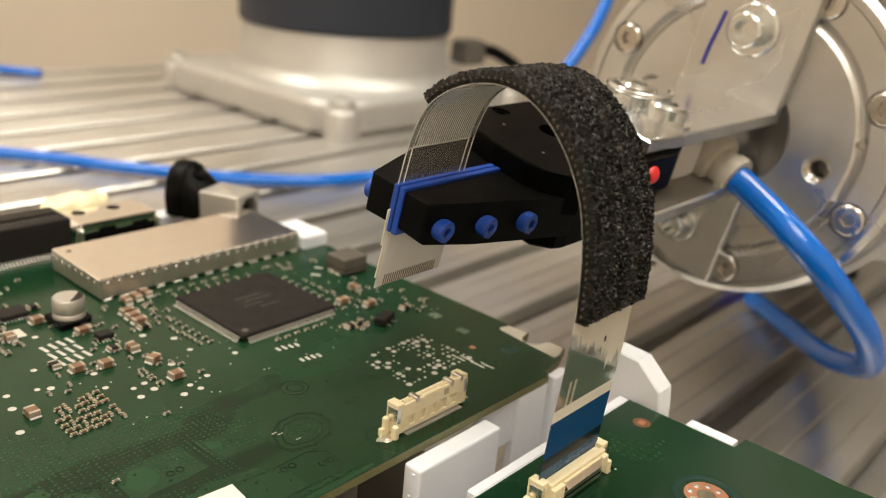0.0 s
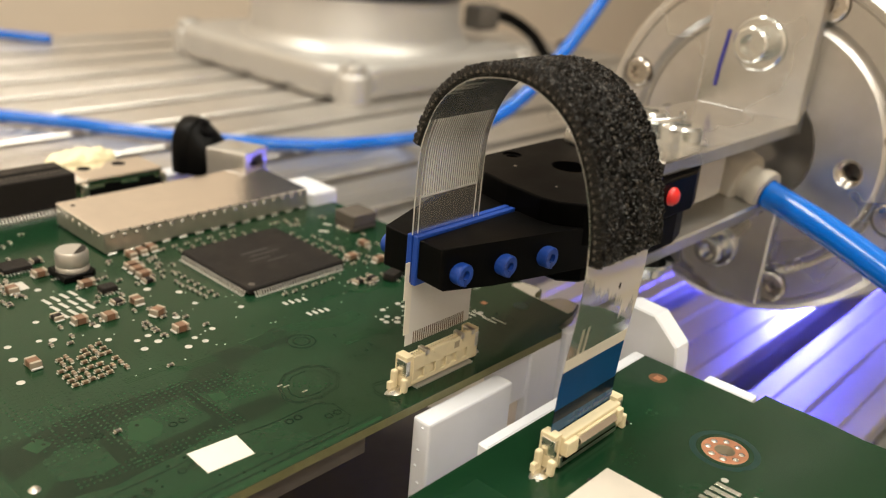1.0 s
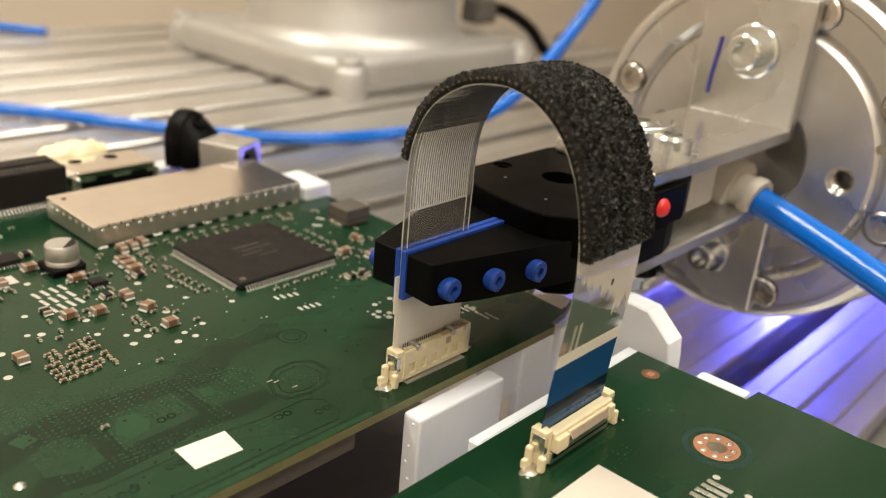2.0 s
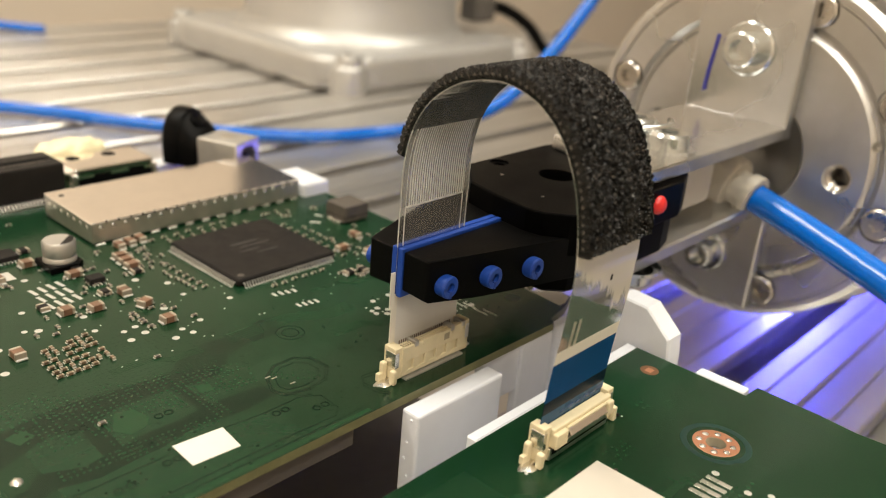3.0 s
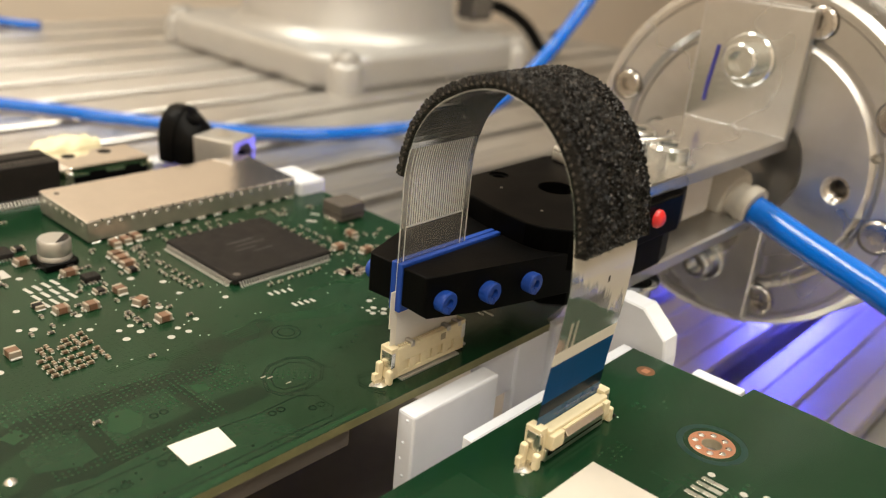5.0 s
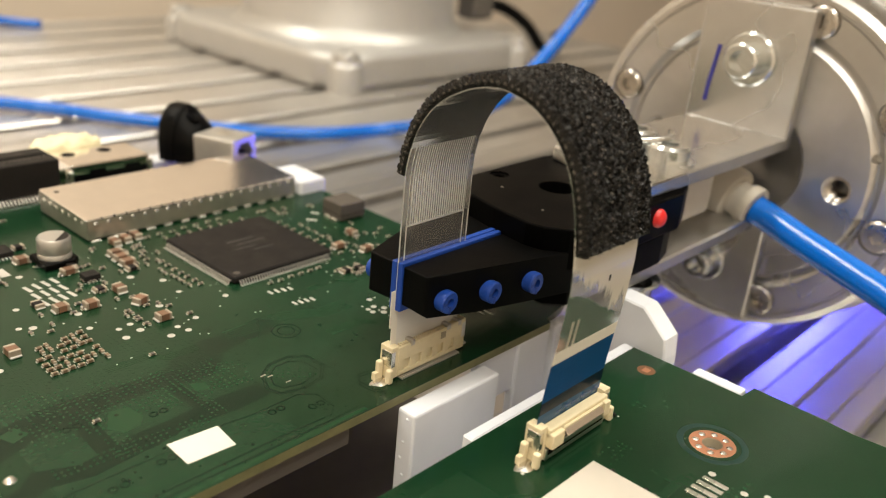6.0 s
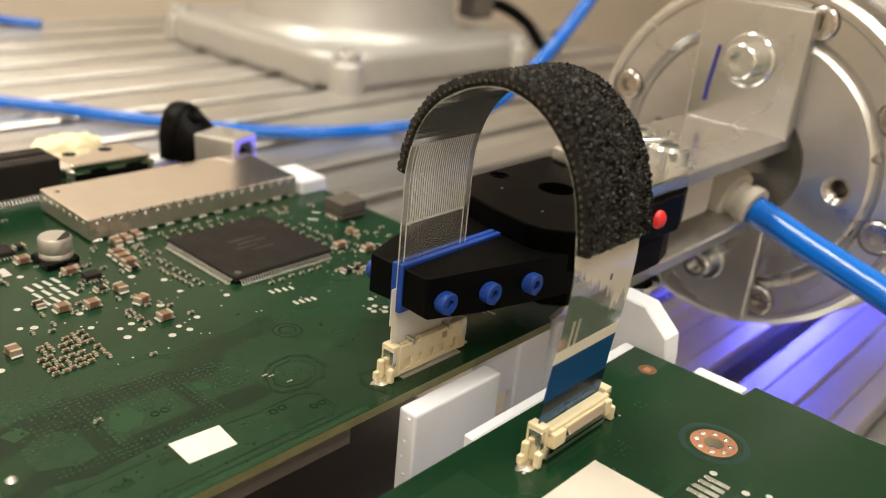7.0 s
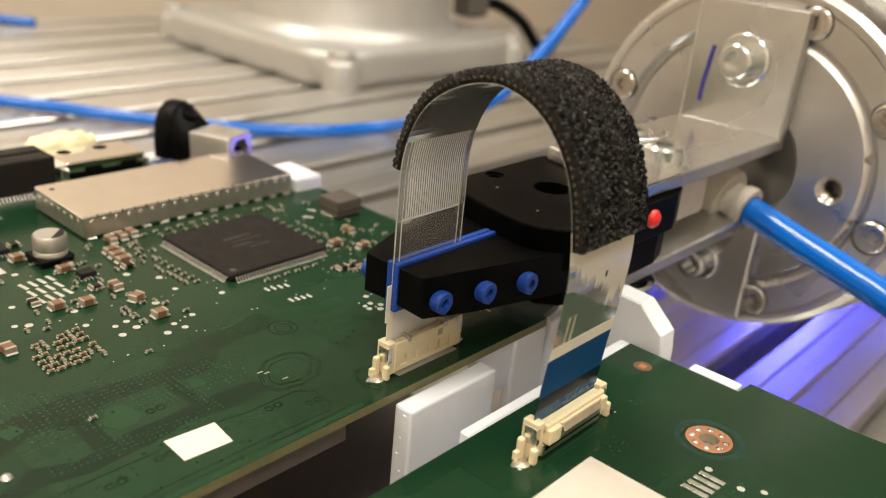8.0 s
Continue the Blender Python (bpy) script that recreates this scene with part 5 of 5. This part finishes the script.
            add("stud_notch", box((x - 1.6, min(yy + s * 1.0, yy + s * 1.38), 15.45 + .2 * k), (x - .8, max(yy + s * 1.0, yy + s * 1.38), 15.95 + .2 * k)), M_BLUE_DARK, stud)
            add("stud_socket", rod((x, min(yy + s * .62, yy + s * .66), 15.7 + .2 * k), "y", .72, .04, 12), M_BLUE_DARK, stud)
    # hose fitting
    m = Matrix.Translation(FIT_AT) @ FIT_DIR.to_track_quat("Z", "Y").to_matrix().to_4x4()
    fb = lathe([(0, -19), (6.3, -19), (6.4, -2.8), (6.0, -2.2), (4.3, -2.0), (4.3, .6), (4.9, .8), (5.1, 2.4), (4.9, 3.3), (3.6, 3.5), (3.5, 0)], (0, 0, 0), "z", 40)
    for v in fb.verts:
        v.co = m @ v.co
    add("hose_fitting", fb, M_GREY_FIT, t, "beige-grey push-in hose fitting", 40)
    rb = lathe([(0, -1.5), (1.2, -1.2), (1.8, -.5), (1.8, 1)], (53.0, -56.6, 20.9), "y", 20)
    add("button", rb, M_RED, t, "red plastic button", 60)
    return t


FIT_DIR = Vector((-0.10, -0.95, -0.24)).normalized()
FIT_AT = Vector((103.3, -51.9, 12.6))
GRIPPER = gripper()

# ---- moving hose: short rigid rings on one line ----
HOSE_N = 100
HOSE_R = 3.3
HOSE_STEP = 2.05


def hose():
    t = thing("air_hose", (0, 0, 0), "glossy blue plastic air hose bending off the gripper", "hose")
    bm = lathe([(0, -.6), (HOSE_R, -.6), (HOSE_R, HOSE_STEP / 2), (HOSE_R, HOSE_STEP + .6), (0, HOSE_STEP + .6)], (0, 0, 0), "z", 28)
    me = mesh_of("hose_ring", bm)
    me.materials.append(M_HOSE)
    me.shade_smooth()
    me.set_sharp_from_angle(angle=radians(70))
    rings = []
    for k in range(HOSE_N):
        ob = new("hose_ring", me)
        ob.parent = t
        rings.append(ob)
    return t, rings


HOSE, HOSE_RINGS = hose()
# Way of the hose after the fitting: once the gripper is low, and while it is still lifted.
HOSE_LOW = [(99.5, -70, 8.6), (95.5, -84, 6.2), (92, -97, 3.6), (92, -112, -1), (98, -130, -12), (118, -144, -26), (150, -146, -37), (200, -130, -41)]
HOSE_HIGH = [(100.5, -64.3, 22.8), (101.3, -71.5, 17.4), (106.8, -78.0, 8.7), (118.7, -82.4, -3.3), (141.6, -79.3, -19.9), (169.4, -61.8, -33.1), (192.8, -43.0, -38.3), (212.8, -21.7, -40.6)]


def hose_points(u, m):
    """Joints of the hose for a lift u and the gripper's pose m."""
    start = m @ (FIT_AT - Vector(TOOL_AT) + FIT_DIR * 4)
    nxt = m @ (FIT_AT - Vector(TOOL_AT) + FIT_DIR * 8)
    rise = (m.translation.z - TOOL_AT[2]) * (1 - u)
    rest = [tuple(a + (b - a) * u for a, b in zip(p, q)) for p, q in zip(HOSE_LOW, HOSE_HIGH)]
    rest = [(x, y, z + rise * max(0, 1 - k / 5)) for k, (x, y, z) in enumerate(rest)]
    pts = spline([tuple(start), tuple(nxt)] + rest, 400)
    s = np.r_[0, np.cumsum(np.linalg.norm(np.diff(pts, axis=0), axis=1))]
    want = np.minimum(np.arange(HOSE_N + 1) * HOSE_STEP, s[-1] - 1e-3 * (HOSE_N - np.arange(HOSE_N + 1)))
    return np.stack([np.interp(want, s, c) for c in pts.T], 1)


def static_hose(name, pts, r, label):
    solo(name, tube(spline(pts, 90), r, 16), M_HOSE, label, "hose", smooth=60)


static_hose("air_hose", [(-60, 470, -40.5), (78.0, 303.0, -41.0), (110.0, 256.0, -41.0), (144.0, 212.0, -41.0), (176.0, 186.0, -41.0), (217.0, 174.0, -41.0), (193.0, 117.0, -20.0), (213.0, 108.0, -12.0), (234.0, 102.0, 6.0), (264.0, 101.0, 32.0), (281.0, 102.0, 51.0), (297.0, 107.0, 76.0)], 3.0, "thin blue air hose lying across the slotted table")


static_hose("air_hose", [(100, 620, -41), (150, 545, -41), (172, 512, -41), (186, 497, -41.2)], 3.0, "short end of blue air hose far back on the table")


def smooth_row(a, b, u):
    return [tuple(p + (q - p) * u for p, q in zip(x, y)) for x, y in zip(a, b)]


# ---- added blue lamp, hidden behind the flange: a turning hood lets its light out ----
LAMP_AT = (285.0, -14.0, -45.0)


def signal_lamp():
    t = thing("signal_lamp", LAMP_AT, "added blue lamp out of sight, with a turning hood", "lamp")
    part("foot", lathe([(0, 0), (16, 0), (16, 2), (5, 3), (4, 6), (0, 6)], (0, 0, 0), "z", 32), M_BLACK, t, smooth=40)
    part("bulb", lathe([(0, 6.2), (9, 6.2), (9.5, 8), (9.5, 31), (7, 33), (0, 33)], (0, 0, 0), "z", 24), M_BLUE_GLOW, t, "glowing blue lamp tube", smooth=60)
    part("brim", lathe([(0, 35), (30, 35), (31, 36), (31, 37), (0, 39)], (0, 0, 0), "z", 40), M_BLACK, t, "flat black shade", smooth=40)
    def half_shell(r, half):
        bm = bmesh.new()
        n = 28
        rows = []
        for k in range(n + 1):
            a = radians(-half + 2 * half * k / n)
            rows.append([bm.verts.new((q * math.cos(a), q * math.sin(a), z)) for q, z in ((r, .5), (r, 34.8), (r - 1.2, 34.8), (r - 1.2, .5))])
        for p, q in zip(rows, rows[1:]):
            for i in range(4):
                bm.faces.new((p[i], p[(i + 1) % 4], q[(i + 1) % 4], q[i]))
        bm.faces.new(rows[0])
        bm.faces.new(rows[-1][::-1])
        return bm

    part("back_shade", half_shell(22, 138), M_BLACK, t, "fixed curved black shade")
    bm = half_shell(20, 97)
    t.rotation_euler = (0, 0, radians(28))
    return part("hood", bm, M_BLACK, t, "half-round black hood")


HOOD = signal_lamp()

# ---- movement ----
# Seconds; tool offset in millimetres; lean about the flange axis, then about y and z, in degrees.
TOOL_ROWS = [
    (0, -0.21, 3.40, 21.00, 10.48, 0.62, 0.72),
    (0.1, 0.17, 2.65, 16.22, 2.59, 0.99, 0.45),
    (0.2, -0.23, 1.98, 14.61, -1.25, 0.78, 0.22),
    (0.3, -0.38, 1.73, 14.23, -1.78, 0.77, 0.24),
    (0.4, -0.31, 1.13, 11.93, -1.04, 0.76, 0.11),
    (0.5, -0.12, -0.01, 5.64, 0.11, 0.17, -0.03),
    (1, -0.03, 0.17, 5.49, 0.04, 0.20, 0.04),
    (1.5, -0.16, 0.15, 2.84, -0.02, 0.08, -0.01),
    (3, -0.01, 0.78, 1.95, -0.02, 0.06, 0.11),
    (3.5, -0.01, 0.94, 1.31, -0.00, 0.15, 0.13),
    (4, -0.02, 0.58, 1.09, -0.03, 0.11, 0.08),
    (4.5, 0.00, 0.00, 0.00, 0.00, 0.00, 0.00),
    (6, -0.01, -0.30, -0.40, -0.01, 0.05, -0.05),
    (6.5, 0.02, -0.10, -0.41, 0.02, -0.00, -0.02),
    (7, 0.00, -0.05, -0.81, 0.01, 0.02, -0.01),
    (7.5, -0.06, -0.06, -0.81, 0.04, -0.03, -0.02),
    (8, 0.01, -0.05, -1.34, 0.11, 0.13, -0.03),
]


FLASHES = [(0.1, 0.1), (0.4, 0.4), (0.8, 1.2), (1.8, 2.2), (2.8, 3.2), (3.8, 4.2), (4.8, 5.2), (5.8, 6.2), (6.8, 7.2), (7.8, 8.0)]


def hood_rows():
    """The hood turns half round to let the light out, and back."""
    rows = {}
    for a, b in FLASHES:
        for k in range(4):
            rows[frame(a) - 3 + k] = 180 - 60 * k
            if b < 8:
                rows[frame(b) + k] = 60 * k
    rows[frame(8.0)] = 0
    return [((n - 1) / FPS, pose(0, 0, 0, 0, 0, a)) for n, a in sorted(rows.items())]


def motions():
    tool = [(t, pose((TOOL_AT[0] + x) * MM, (TOOL_AT[1] + y) * MM, (TOOL_AT[2] + z) * MM, a, b, c)) for t, x, y, z, a, b, c in TOOL_ROWS]
    walk(GRIPPER, tool)
    walk(HOOD, hood_rows())
    shapes, lines = [], []
    for (t, x, y, z, a, b, c), (_, m) in zip(TOOL_ROWS, tool):
        if z > 6:
            ctrl = smooth_row(LOOP_NEAR, LOOP_LIFTED, min(1, (z - 6) / 14.4))
        else:
            ctrl = smooth_row(LOOP_DOWN, LOOP_NEAR, max(0, z) / 6)
        if t > 0:
            ctrl = [(cy + y * min(1, max(0, (k - 7) / 4)), cz) for k, (cy, cz) in enumerate(ctrl)]
        shapes.append((t, loop_points(ctrl)))
        mm = m.copy()
        mm.translation = m.translation / MM
        lines.append((t, hose_points(min(1, max(0, a / 10.5)), mm)))
    for i, ob in enumerate(STRIPS):
        rows = []
        for t, p in shapes:
            d = p[i + 1] - p[i]
            rows.append((t, pose(0, p[i][0] * MM, p[i][1] * MM, math.degrees(math.atan2(-d[0], d[1])))))
        walk(ob, rows)
    for i, ob in enumerate(HOSE_RINGS):
        rows = []
        for t, p in lines:
            d = Vector(p[i + 1] - p[i])
            q = Vector((0, 0, 1)).rotation_difference(d)
            rows.append((t, Matrix.Translation([c * MM for c in p[i]]) @ q.to_matrix().to_4x4()))
        walk(ob, rows)


motions()
